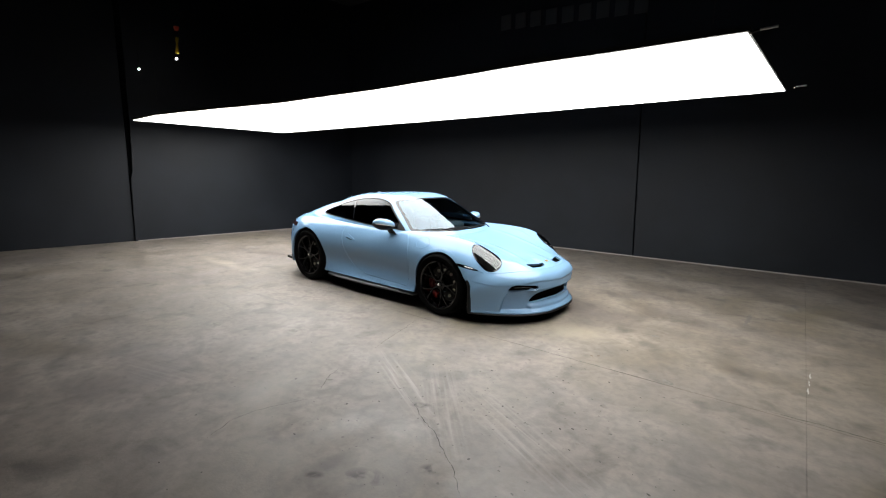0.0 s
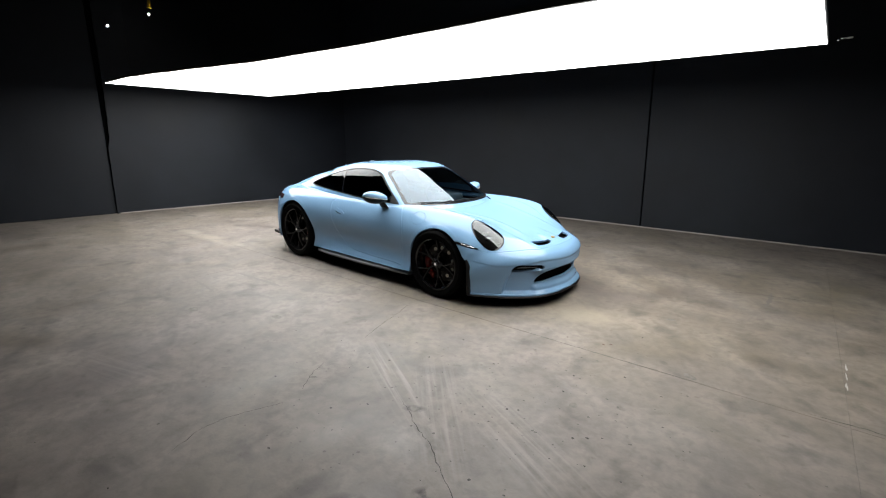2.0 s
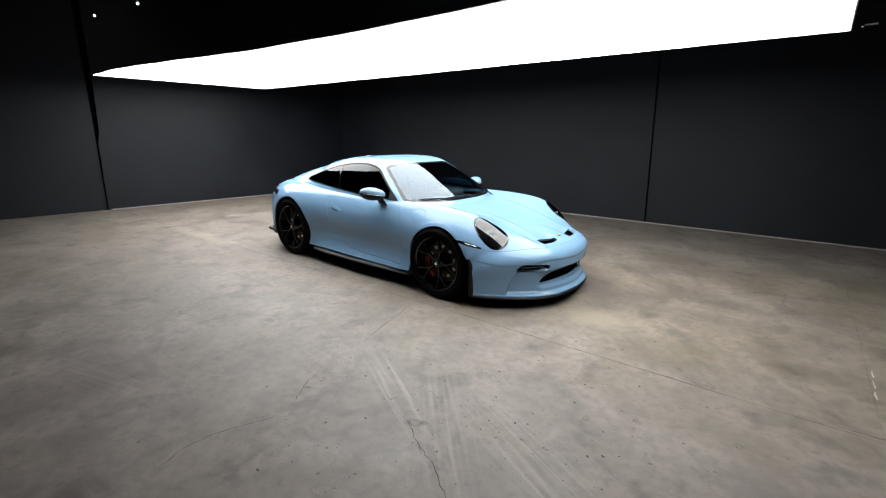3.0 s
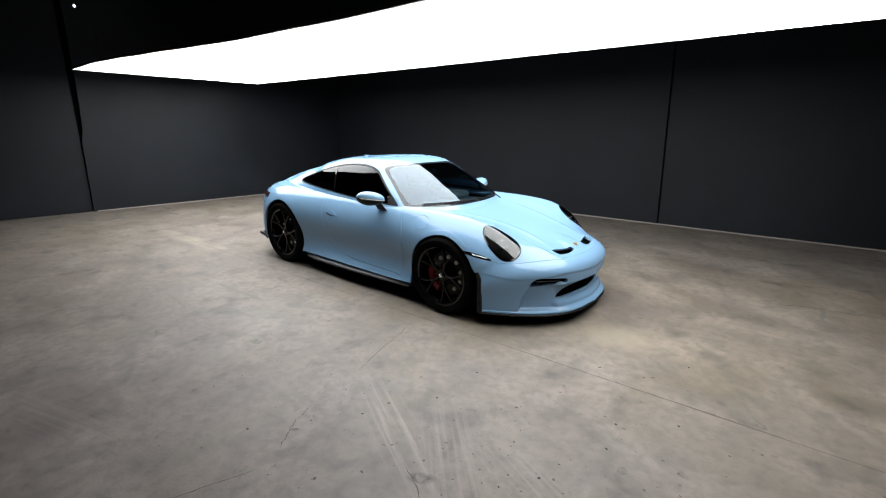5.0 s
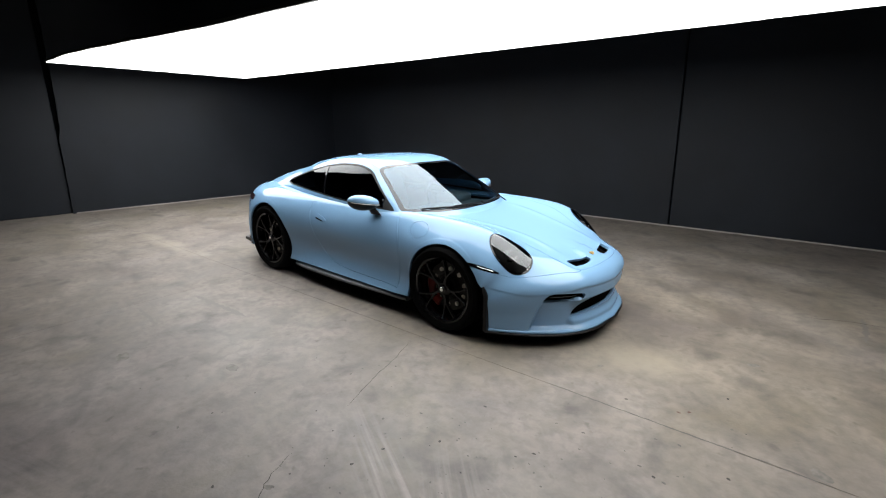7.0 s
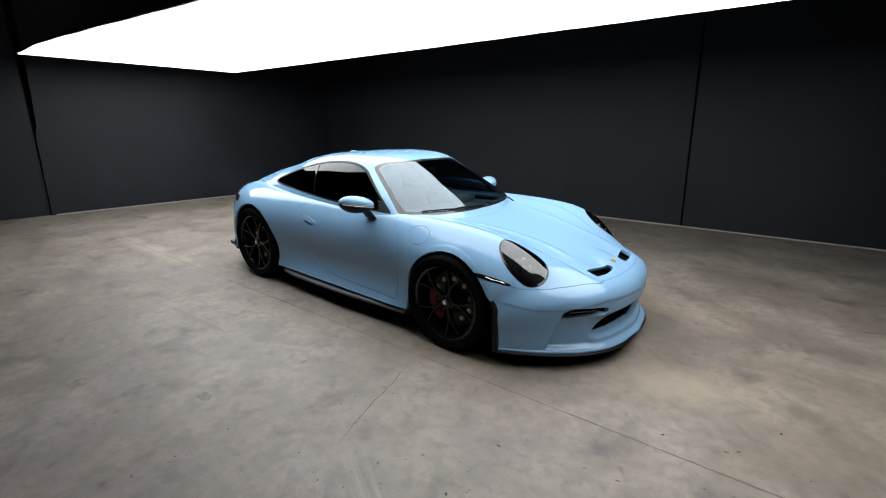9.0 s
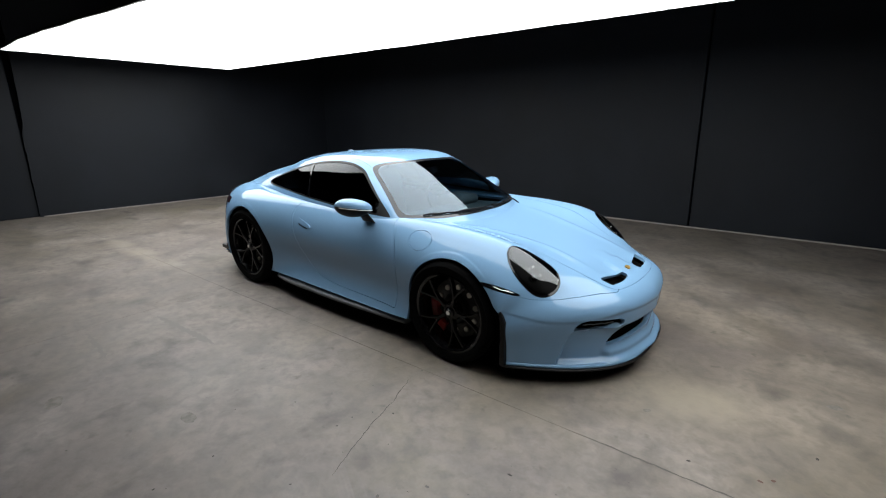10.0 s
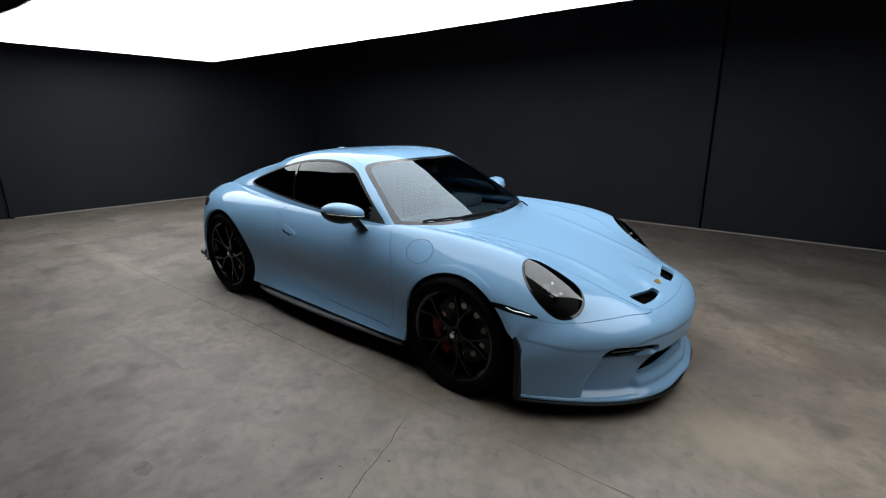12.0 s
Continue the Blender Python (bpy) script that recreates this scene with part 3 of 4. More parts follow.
NOSE = curve((-4.1, -3.41), (-3.9, -3.46), (-3.7, -3.46), (-3.5, -3.40), (-3.3, -3.27), (-3.1, -3.1), (-2, -2), (-1, -1), (0, 0), (0.8, 0.82), (0.95, 0.972), (1.05, 1.028), (1.15, 1.042), (1.3, 1.030), (1.5, 1.035), width=3)
BOW = curve((-4.1, -0.60), (-3.6, -0.58), (-3.3, -0.42), (-3.0, -0.16), (-2.7, -0.01), (-2.5, 0), (0.15, 0), (0.35, 0.05), (0.5, 0.15), (0.65, 0.28), (0.8, 0.46), (1.0, 0.64), (1.5, 0.70))
COLUMNS = [  # half width, height
    (curve((-4.1, 0), (1.5, 0)),
     curve((-4.1, 0.22), (-3.9, 0.40), (-3.7, 0.62), (-3.5, 0.82), (-3.3, 0.87), (-3.0, 0.86), (-0.6, 0.80), (-0.3, 0.815), (0, 0.79), (0.3, 0.745), (0.6, 0.67), (0.8, 0.605), (0.95, 0.545), (1.1, 0.45), (1.3, 0.28), (1.5, 0.13))),
    (curve((-4.1, 0.3), (1.5, 0.3)),
     curve((-4.1, 0.22), (-3.9, 0.40), (-3.7, 0.62), (-3.5, 0.82), (-3.3, 0.87), (-3.0, 0.86), (-0.6, 0.80), (-0.3, 0.815), (0, 0.79), (0.3, 0.745), (0.6, 0.67), (0.8, 0.605), (0.95, 0.545), (1.1, 0.45), (1.3, 0.28), (1.5, 0.13))),
    (curve((-4.1, 0.55), (-3, 0.5), (-0.6, 0.55), (0.5, 0.5), (1.5, 0.5)),
     curve((-4.1, 0.22), (-3.9, 0.40), (-3.7, 0.62), (-3.5, 0.78), (-3.3, 0.86), (-3.1, 0.905), (-2.85, 0.94), (-2.4, 0.885), (-2.0, 0.85), (-0.6, 0.82), (-0.3, 0.83), (0, 0.81), (0.35, 0.75), (0.65, 0.64), (0.8, 0.58), (0.95, 0.53), (1.1, 0.45), (1.3, 0.28), (1.5, 0.13))),
    (curve((-4.1, 0.72), (-3.4, 0.66), (-2.9, 0.66), (-2.4, 0.70), (-1.6, 0.74), (-0.6, 0.72), (0, 0.70), (0.8, 0.64), (1.5, 0.68)),
     curve((-4.1, 0.23), (-3.9, 0.40), (-3.7, 0.60), (-3.5, 0.755), (-3.2, 0.845), (-2.8, 0.908), (-2.45, 0.910), (-2.2, 0.895), (-1.6, 0.885), (-0.6, 0.89), (-0.2, 0.895), (0.1, 0.88), (0.35, 0.835), (0.5, 0.755), (0.65, 0.66), (0.8, 0.565), (0.95, 0.51), (1.1, 0.43), (1.3, 0.27), (1.5, 0.13))),
    (curve((-4.1, 0.80), (-3.4, 0.765), (-2.85, 0.815), (-2.4, 0.86), (-1.6, 0.80), (-0.6, 0.785), (0, 0.79), (0.25, 0.79), (0.8, 0.78), (1.5, 0.80)),
     curve((-4.1, 0.23), (-3.9, 0.38), (-3.7, 0.55), (-3.5, 0.70), (-3.2, 0.785), (-2.8, 0.85), (-2.4, 0.868), (-1.6, 0.84), (-0.6, 0.835), (-0.25, 0.812), (0.1, 0.802), (0.35, 0.748), (0.5, 0.68), (0.65, 0.60), (0.8, 0.53), (0.95, 0.47), (1.1, 0.40), (1.3, 0.26), (1.5, 0.13))),
    (curve((-4.1, 0.86), (-3.4, 0.855), (-2.85, 0.905), (-2.4, 0.945), (-1.6, 0.875), (-0.6, 0.872), (-0.2, 0.905), (0, 0.918), (0.8, 0.87), (1.5, 0.87)),
     curve((-4.1, 0.24), (-3.8, 0.42), (-3.5, 0.57), (-3.2, 0.64), (-2.4, 0.70), (-1.6, 0.68), (-0.6, 0.68), (-0.2, 0.675), (0.1, 0.675), (0.35, 0.640), (0.5, 0.59), (0.65, 0.53), (0.8, 0.47), (0.95, 0.42), (1.1, 0.36), (1.3, 0.25), (1.5, 0.13))),
    (curve((-4.1, 0.87), (-3.4, 0.875), (-2.85, 0.91), (-2.4, 0.935), (-1.6, 0.87), (-0.6, 0.87), (0, 0.905), (0.8, 0.90), (1.5, 0.895)),
     curve((-4.1, 0.25), (-3.5, 0.43), (-2.4, 0.50), (-0.6, 0.46), (0, 0.48), (0.35, 0.48), (0.65, 0.44), (0.8, 0.40), (0.95, 0.36), (1.1, 0.31), (1.3, 0.23), (1.5, 0.13))),
    (curve((-4.1, 0.87), (-3.4, 0.87), (-2.4, 0.90), (-1.6, 0.812), (-0.6, 0.825), (0, 0.88), (0.8, 0.905), (1.5, 0.90)),
     curve((-4.1, 0.25), (-3.5, 0.33), (-2.4, 0.33), (-0.6, 0.30), (0, 0.32), (0.5, 0.38), (0.8, 0.36), (0.95, 0.32), (1.1, 0.28), (1.3, 0.21), (1.5, 0.13))),
    (curve((-4.1, 0.89), (-3.4, 0.89), (-2.4, 0.89), (-1.6, 0.882), (-0.6, 0.885), (0, 0.88), (0.8, 0.905), (1.5, 0.90)),
     curve((-4.1, 0.25), (-3.5, 0.24), (-2.4, 0.20), (-0.6, 0.19), (0, 0.22), (0.5, 0.33), (0.8, 0.33), (0.95, 0.30), (1.1, 0.26), (1.3, 0.20), (1.5, 0.13))),
]
ROUND = curve((-4.1, 3.3), (0.95, 3.3), (1.35, 2.95), (1.5, 2.95))
net = np.array([np.stack([NOSE - BOW * (y / 0.9) ** ROUND, -y, z], 1) for y, z in COLUMNS])
half = bspline(net, COUNT_V)
other = half[1:] * np.array([1, -1, 1])


# outlines on the skins: each is below zero inside


def outline(points, rounds=3):
    """A closed smooth outline through few points."""
    p = np.array(points, float)
    for _ in range(rounds):
        q = np.empty((2 * len(p), 2))
        q[0::2], q[1::2] = 0.75 * p + 0.25 * np.roll(p, -1, 0), 0.25 * p + 0.75 * np.roll(p, -1, 0)
        p = q
    return p


def inside(p, a, b):
    """The distance to the outline p of the points (a, b), below zero within it."""
    best, odd = np.full(len(a), 1e9), np.zeros(len(a), bool)
    for (x0, y0), (x1, y1) in zip(p, np.roll(p, -1, 0)):
        dx, dy = x1 - x0, y1 - y0
        t = np.clip(((a - x0) * dx + (b - y0) * dy) / max(dx * dx + dy * dy, 1e-12), 0, 1)
        best = np.minimum(best, np.hypot(a - x0 - t * dx, b - y0 - t * dy))
        if abs(dy) > 1e-9:
            odd ^= ((y0 > b) != (y1 > b)) & (a < (b - y0) / dy * dx + x0)
    return np.where(odd, -best, best)


def both(*values):
    return np.maximum.reduce(values)


def step(a, lo, hi):
    t = np.clip((a - lo) / (hi - lo), 0, 1)
    return t * t * (3 - 2 * t)


NOTCH = [(0.10, 0.715), (0.16, 0.705), (0.33, 0.675), (0.40, 0.64), (0.42, 0.62)]


def pressed(p):
    """The bumper's recessed cheeks, the door's hollow, the bonnet's ridges."""
    du, dv = np.gradient(p, axis=0), np.gradient(p, axis=1)
    n = -np.cross(du, dv)
    n /= np.maximum(np.linalg.norm(n, axis=2, keepdims=True), 1e-9)
    x, y, z = p[..., 0], np.abs(p[..., 1]), p[..., 2]
    edge = pchip(NOTCH, z.ravel()).reshape(z.shape)
    cheek = step(edge - y, 0, 0.014) * step(0.362 - z, 0, 0.018) * step(z, 0.13, 0.165) * step(x, 0.5, 0.6)
    centre = step(0.50 - y, 0, 0.05) * step(0.215 - z, -0.01, 0.03) * step(x, 0.5, 0.6)
    d = 0.040 * cheek - 0.025 * centre * step(z, 0.10, 0.14)
    hollow = np.exp(-((z - 0.41) / 0.14) ** 2) * np.exp(-((x + 1.0) / 0.60) ** 2) * step(y, 0.7, 0.8)
    d = d + 0.012 * hollow
    ridge = 0.30 + 0.16 * step(0.5 - x, 0, 0.9)
    d = d - 0.008 * np.exp(-((y - ridge) / 0.024) ** 2) * step(x, -0.3, 0.1) * step(0.80 - x, 0, 0.25)
    lip = np.hypot(x - 0.01, np.maximum(z - 0.335, 0)) - 0.374
    rear = np.hypot(x + 2.457, z - 0.352) - 0.405
    flare = step(0.042 - lip, 0, 0.014) * (1 - step(x, 0.24, 0.34)) + step(0.047 - rear, 0, 0.014)
    d = d - 0.0016 * flare * step(y, 0.78, 0.86)
    inner = 0.055 + 0.27 * (x - 0.60)
    d = d + 0.015 * step(y - inner, 0, 0.009) * step(x, 0.56, 0.83) * (1 - step(y, 0.17, 0.34)) * (1 - step(x, 0.855, 0.90))
    brow = pchip([(0, 0.450), (0.2, 0.457), (0.42, 0.468), (0.52, 0.455), (0.61, 0.441), (0.686, 0.431), (0.746, 0.427), (0.825, 0.448), (0.896, 0.480)], y.ravel()).reshape(y.shape)
    d = d + (0.009 - 0.0055 * step(y, 0.45, 0.65)) * step(brow - z, 0, 0.022) * step(z, 0.28, 0.40) * step(x, 0.36, 0.48)
    return p - d[..., None] * n


SHEET = pressed(np.concatenate([half[::-1], other]))
SHELL = Skin.grid(SHEET, True)
UNDER = Skin.grid(SHEET[::4, ::4], True).lifted(-0.022)

# the cabin
X = np.linspace(-3.52, -0.22, 240)
ROOF = fair(pchip([(-3.52, 0.74), (-3.36, 0.81), (-3.2, 0.895), (-3.0, 0.986), (-2.8, 1.056), (-2.4, 1.157), (-2.0, 1.229), (-1.7, 1.267), (-1.4, 1.277), (-1.15, 1.260), (-0.95, 1.205), (-0.7, 1.085), (-0.45, 0.945), (-0.22, 0.81)], X), 4)
BELT = fair(pchip([(-3.52, 0.68), (-3.3, 0.76), (-3.0, 0.86), (-2.5, 0.895), (-1.5, 0.87), (-0.41, 0.84), (-0.22, 0.79)], X), 4)
WIDE = fair(pchip([(-3.52, 0.38), (-3.2, 0.52), (-3.0, 0.59), (-2.65, 0.622), (-2.3, 0.645), (-2.0, 0.697), (-1.5, 0.755), (-0.85, 0.775), (-0.41, 0.762), (-0.22, 0.70)], X), 4)
SECTION = [(1.01, -0.2), (1.0, 0.0), (0.948, 0.36), (0.870, 0.74), (0.71, 0.99), (0.42, 1.0), (0.0, 1.0)]
SECTION_AHEAD = [(1.01, -0.2), (1.0, 0.0), (0.95, 0.42), (0.87, 0.82), (0.70, 0.98), (0.36, 1.0), (0.0, 1.0)]
SECTION_AFT = [(1.01, -0.2), (1.0, 0.0), (0.86, 0.37), (0.67, 0.68), (0.44, 0.895), (0.21, 1.0), (0.0, 1.0)]
AFT = fair(pchip([(-3.52, 1), (-2.95, 1), (-2.45, 0.66), (-2.0, 0.27), (-1.6, 0.06), (-1.2, 0), (-0.22, 0)], X), 8)
FRONT = fair(pchip([(-3.52, 0), (-1.0, 0), (-0.55, 1), (-0.22, 1)], X), 6)
AHEAD = fair(pchip([(-3.52, 0), (-1.25, 0), (-0.85, 1), (-0.22, 1)], X), 6)
cage = []
for (w0, h0), (w1, h1), (w2, h2) in zip(SECTION, SECTION_AHEAD, SECTION_AFT):
    w, h = w0 + (w1 - w0) * FRONT + (w2 - w0) * AFT, h0 + (h1 - h0) * FRONT + (h2 - h0) * AFT
    cage.append(np.stack([X - 0.285 * AHEAD * (WIDE * w) ** 2, -WIDE * w, BELT + (ROOF - BELT) * h], 1))
flank_half = bspline(np.array(cage), 100)
cabin = np.concatenate([flank_half, flank_half[-2::-1] * np.array([1, -1, 1])])
CABIN = Skin.grid(cabin, True).cut(lambda x, ay, z, y: -3.40 - x)




def arch(x, ay, z, y):
    reach = 0.374 + 0.044 * step(0.50 - z, 0, 0.09) * step(x, 0.1, 0.25)
    front = np.where(z > 0.335, np.hypot(x - 0.01, z - 0.335), np.abs(x - 0.01)) - reach
    rear = np.hypot(x + 2.457, z - 0.352) - 0.405
    return both(np.minimum(front, rear), 0.5 - ay)


HOOD = outline([(-0.45, 0.66), (-0.30, 0.625), (0.16, 0.578), (0.31, 0.521), (0.45, 0.462), (0.60, 0.424), (0.77, 0.392), (0.885, 0.37), (0.925, 0.21), (0.94, 0.0), (0.925, -0.21), (0.6, -0.2), (-0.45, -0.2)], 2)
DOOR = outline([(-0.60, 1.1), (-0.575, 0.86), (-0.515, 0.76), (-0.475, 0.62), (-0.48, 0.4), (-0.50, 0.245), (-0.50, 0.235), (-0.515, 0.235), (-0.62, 0.245), (-1.02, 0.25), (-1.28, 0.262), (-1.47, 0.305), (-1.60, 0.42), (-1.70, 0.62), (-1.73, 0.82), (-1.60, 0.94), (-1.55, 1.1)], 2)
SIDE_GLASS = outline([(-2.465, 0.945), (-2.475, 0.965), (-2.44, 0.998), (-2.24, 1.064), (-1.92, 1.143), (-1.67, 1.192), (-1.46, 1.216), (-1.26, 1.219), (-1.14, 1.203), (-1.04, 1.163), (-0.95, 1.095), (-0.85, 1.022), (-0.74, 0.940), (-0.63, 0.866), (-0.65, 0.862), (-1.25, 0.878), (-1.63, 0.901), (-2.01, 0.917), (-2.34, 0.926)], 2)
VENT = outline([(0.768, 0.345), (0.772, 0.335), (0.79, 0.24), (0.803, 0.165), (0.825, 0.108), (0.862, 0.104), (0.868, 0.115), (0.868, 0.22), (0.852, 0.325), (0.842, 0.340)], 2)
SLOT = outline([(0.68, 0.352), (0.640, 0.436), (0.56, 0.428), (0.43, 0.420), (0.39, 0.400), (0.41, 0.362), (0.57, 0.350)], 2)
GRILLE = outline([(0.0, 0.345), (0.2, 0.34), (0.36, 0.325), (0.425, 0.288), (0.455, 0.232), (0.41, 0.230), (0.25, 0.240), (0.0, 0.246), (-0.25, 0.240), (-0.41, 0.230), (-0.455, 0.232), (-0.425, 0.288), (-0.36, 0.325), (-0.2, 0.34)], 2)
MARKER = outline([(0.24, 0.621), (0.33, 0.617), (0.40, 0.598), (0.482, 0.562), (0.46, 0.556), (0.37, 0.583), (0.24, 0.603)], 2)


def hood(x, ay, z, y):
    return both(inside(HOOD, x, ay) * (1 + 1.2 * step(x, 0.80, 0.92)), 0.5 - z)


def bumper(x, ay, z, y):
    seam = pchip([(0, 0.61), (0.3, 0.575), (0.37, 0.553), (0.47, 0.557), (0.612, 0.549), (0.7, 0.539), (0.76, 0.538), (0.815, 0.556), (0.88, 0.60), (0.95, 0.62)], ay)
    return both(1.8 * (z - seam), 0.15 - x, -hood(x, ay, z, y))


def door(x, ay, z, y):
    return both(inside(DOOR, x, z), 0.6 - ay)


def flap(x, ay, z, y):
    return both(np.sqrt(((x + 0.288) / 1.10) ** 2 + ((ay - 0.835) / 0.86) ** 2 + ((z - 0.781) / 0.86) ** 2) - 0.090, y)


def headlight(x, ay, z, y):
    a, b = x - 0.480, ay - 0.665
    c, s = math.cos(0.42), math.sin(0.42)
    p, q = np.abs(c * a - s * b) / 0.158, np.abs(s * a + c * b) / 0.103
    return both(((p ** 2.2 + q ** 2.2) ** (1 / 2.2) - 1) * 0.1, 0.5 - z)


def vent(x, ay, z, y):
    return both(inside(VENT, x, ay), 0.5 - z)


def slot(x, ay, z, y):
    return both(inside(SLOT, ay, z), 0.6 - x)


def grille(x, ay, z, y):
    return both(inside(GRILLE, y, z), 0.6 - x)


def marker(x, ay, z, y):
    return both(inside(MARKER, x, z), 0.6 - ay)


def tail_lamp(x, ay, z, y):
    return both(np.abs(z - 0.775) - 0.028, x + 2.77)


def side_glass(x, ay, z, y):
    return both(inside(SIDE_GLASS, x, z), 0.3 - ay)


def pillar(x, ay, z, y):
    return x + 1.635 + (z - 0.91) * 0.26


def screen(x, ay, z, y):
    top = -0.988 - 0.17 * ay**2 - x
    low = x + 0.292 + 0.05 * (ay / 0.4) ** 2 + 0.16 * np.maximum(0, ay - 0.45) ** 2 * 6
    side = (ay - 0.745 - 0.374 * (x + 0.534)) * 0.93
    k = 0.025
    h = np.log(np.exp(np.clip(top / k, -40, 40)) + np.exp(np.clip(low / k, -40, 40)) + np.exp(np.clip(side / k, -40, 40))) * k
    return h


def rear_screen(x, ay, z, y):
    return both(x + 2.12 + 0.1 * ay, -2.85 - x, ay - 0.47 + 0.12 * (-2.12 - x), 0.95 - z)


def grown(fun, d):
    return lambda *a: fun(*a) - d


def well(x, ay, z, y):
    """The opening under the cabin."""
    return both(x + 0.50, -2.6 - x, ay - 0.60 + 0.15 * np.maximum(0, -1.9 - x))


car = new("sports_car")
tagged(car, "pale blue two-door coupe with black wheels, parked on the concrete floor", "car")
GAP = 0.0016
OUTER = SHELL.without(arch).without(well)
bonnet = OUTER.cut(grown(hood, -GAP)).without(vent)
bonnet.thick(0.02).build("bonnet", PAINT, car)
fascia = OUTER.cut(grown(bumper, -GAP)).without(slot).without(grille).without(grown(marker, GAP)).without(grown(headlight, GAP))
fascia.thick(0.03).build("front_bumper", PAINT, car)
OUTER.cut(lambda *a: both(door(*a) + GAP, a[3])).thick(0.02).build("door", PAINT, car)
OUTER.cut(lambda *a: both(door(*a) + GAP, -a[3])).thick(0.02).build("door", PAINT, car)
rest = OUTER.without(grown(hood, GAP)).without(grown(bumper, GAP)).without(grown(door, GAP)).without(grown(flap, GAP))
rest = rest.without(grown(headlight, GAP)).without(grown(marker, GAP)).without(tail_lamp)
rest.thick(0.02).build("body_shell", PAINT, car)
OUTER.cut(grown(flap, -GAP)).thick(0.01).build("fuel_flap", PAINT, car)
UNDER.without(arch).without(well).without(grown(grille, 0.012)).without(grown(slot, 0.012)).without(grown(vent, 0.012)).build("inner_shell", BLACK, car, "black unpainted inner structure")
for side in (1, -1):
    OUTER.cut(lambda *a: both(vent(*a) - 0.02, side * a[3])).lifted(-0.045).build("bonnet_vent", VOID, car, "black recessed bonnet air outlet")
    OUTER.cut(lambda *a: both(slot(*a) - 0.02, side * a[3])).lifted(-0.03).build("bumper_duct", VOID, car, "black slim bumper air duct")
    OUTER.cut(lambda *a: both(marker(*a), side * a[3])).lifted(0.001).thick(0.02).build("side_marker_lamp", GLOSS_BLACK, car, "dark smoked side marker lamp")
    OUTER.cut(lambda *a: both(tail_lamp(*a) + 0.001, side * a[3])).lifted(0.004).thick(0.02).build("tail_lamp", TAIL, car, "dark red smoked tail lamp strip")
OUTER.cut(grown(grille, 0.02)).lifted(-0.045).build("front_grille", MESH, car, "black honeycomb lower grille")

for side in (1, -1):
    bm = bmesh.new()
    rows = []
    for k in range(17):
        t = k / 16
        z = 0.485 - 0.365 * t
        ahead = 0.372 + 0.055 * min(1, t * 4) ** 0.6 + 0.006 * t
        wide = 0.034 * min(1, 0.15 + t * 5)
        rows.append([bm.verts.new((x, -side * y, z)) for x, y in ((ahead, 0.885), (ahead - 0.008, 0.891), (ahead - wide + 0.006, 0.891), (ahead - wide, 0.882), (ahead - wide, 0.74), (ahead, 0.74))])
    for p, q in zip(rows, rows[1:]):
        for j in range(6):
            bm.faces.new((p[j], p[(j + 1) % 6], q[(j + 1) % 6], q[j]))
    bm.faces.new(rows[0])
    bm.faces.new(rows[-1])
    part("arch_trim", bm, BLACK, car, "black trim in front of the wheel")

# headlights
for side in (1, -1):
    pod = new("headlight")
    pod.parent = car
    OUTER.cut(lambda *a: both(headlight(*a) - 0.001, side * a[3])).lifted(-0.075).build("bowl", GLOSS_BLACK, pod, "gloss black headlight bowl")
    OUTER.cut(lambda *a: both(headlight(*a), -(headlight(*a) + 0.0065), side * a[3])).lifted(0.001).thick(0.075).build("bezel", GLOSS_BLACK, pod, "black headlight surround")
    OUTER.cut(lambda *a: both(headlight(*a) + 0.0065, side * a[3])).lifted(0.003).domed(headlight, 0.014).build("lens", CLEAR, pod, "clear headlight lens")
    for i, (dx, dy) in enumerate(((-0.025, -0.022), (0.025, -0.018), (-0.025, 0.026), (0.022, 0.030))):
        bm = bmesh.new()
        spot = pose(0.485 + dx, -side * (0.665 + dy), 0.665 - 0.85 * dx, 0, 55, 0)
        bmesh.ops.create_uvsphere(bm, u_segments=14, v_segments=10, radius=0.020, matrix=spot)
        bmesh.ops.create_cone(bm, cap_ends=True, segments=18, radius1=0.026, radius2=0.024, depth=0.03, matrix=spot @ pose(0, 0, -0.015))
        part("projector", bm, CHROME, pod, "silver projector lamp", smooth=True)

# cabin skin
roof = CABIN.without(side_glass).without(screen).without(rear_screen)
seam = lambda x, ay, z, y: ay - 0.548 - 0.045 * (x + 1.06)
roof.cut(grown(seam, -0.0015)).thick(0.012).build("roof", PAINT, car)
for side in (1, -1):
    roof.cut(lambda *a: both(0.0015 - seam(*a), side * a[3])).thick(0.012).build("roof_rail", PAINT, car)
for side in (1, -1):
    flank = CABIN.cut(lambda *a: both(side_glass(*a), side * a[3]))
    flank.cut(lambda *a: both(-(side_glass(*a) + 0.013), -side_glass(*a) - 0.013)).thick(0.012).build("window_trim", BLACK, car, "black window surround")
    pane = flank.cut(lambda *a: side_glass(*a) + 0.0135).lifted(-0.003).calmed(-1.45)
    sail = lambda x, ay, z, y: -(x + 0.772 + (z - 0.9) * 0.12)
    pane.cut(lambda *a: both(-(pillar(*a) - 0.012), -sail(*a) - 0.0)).build("door_window", TINT, car, "dark tinted door window")
    pane.cut(lambda *a: pillar(*a) + 0.012).build("quarter_window", TINT, car, "dark tinted rear quarter window")
    flank.cut(lambda *a: both(np.abs(pillar(*a)) - 0.0125, side_glass(*a) + 0.012)).lifted(0.001).build("window_pillar", GLOSS_BLACK, car, "gloss black window pillar")
    flank.cut(lambda *a: both(sail(*a), side_glass(*a) + 0.012)).lifted(0.001).build("mirror_triangle", BLACK, car, "black triangle behind the mirror")
shield = CABIN.cut(screen)
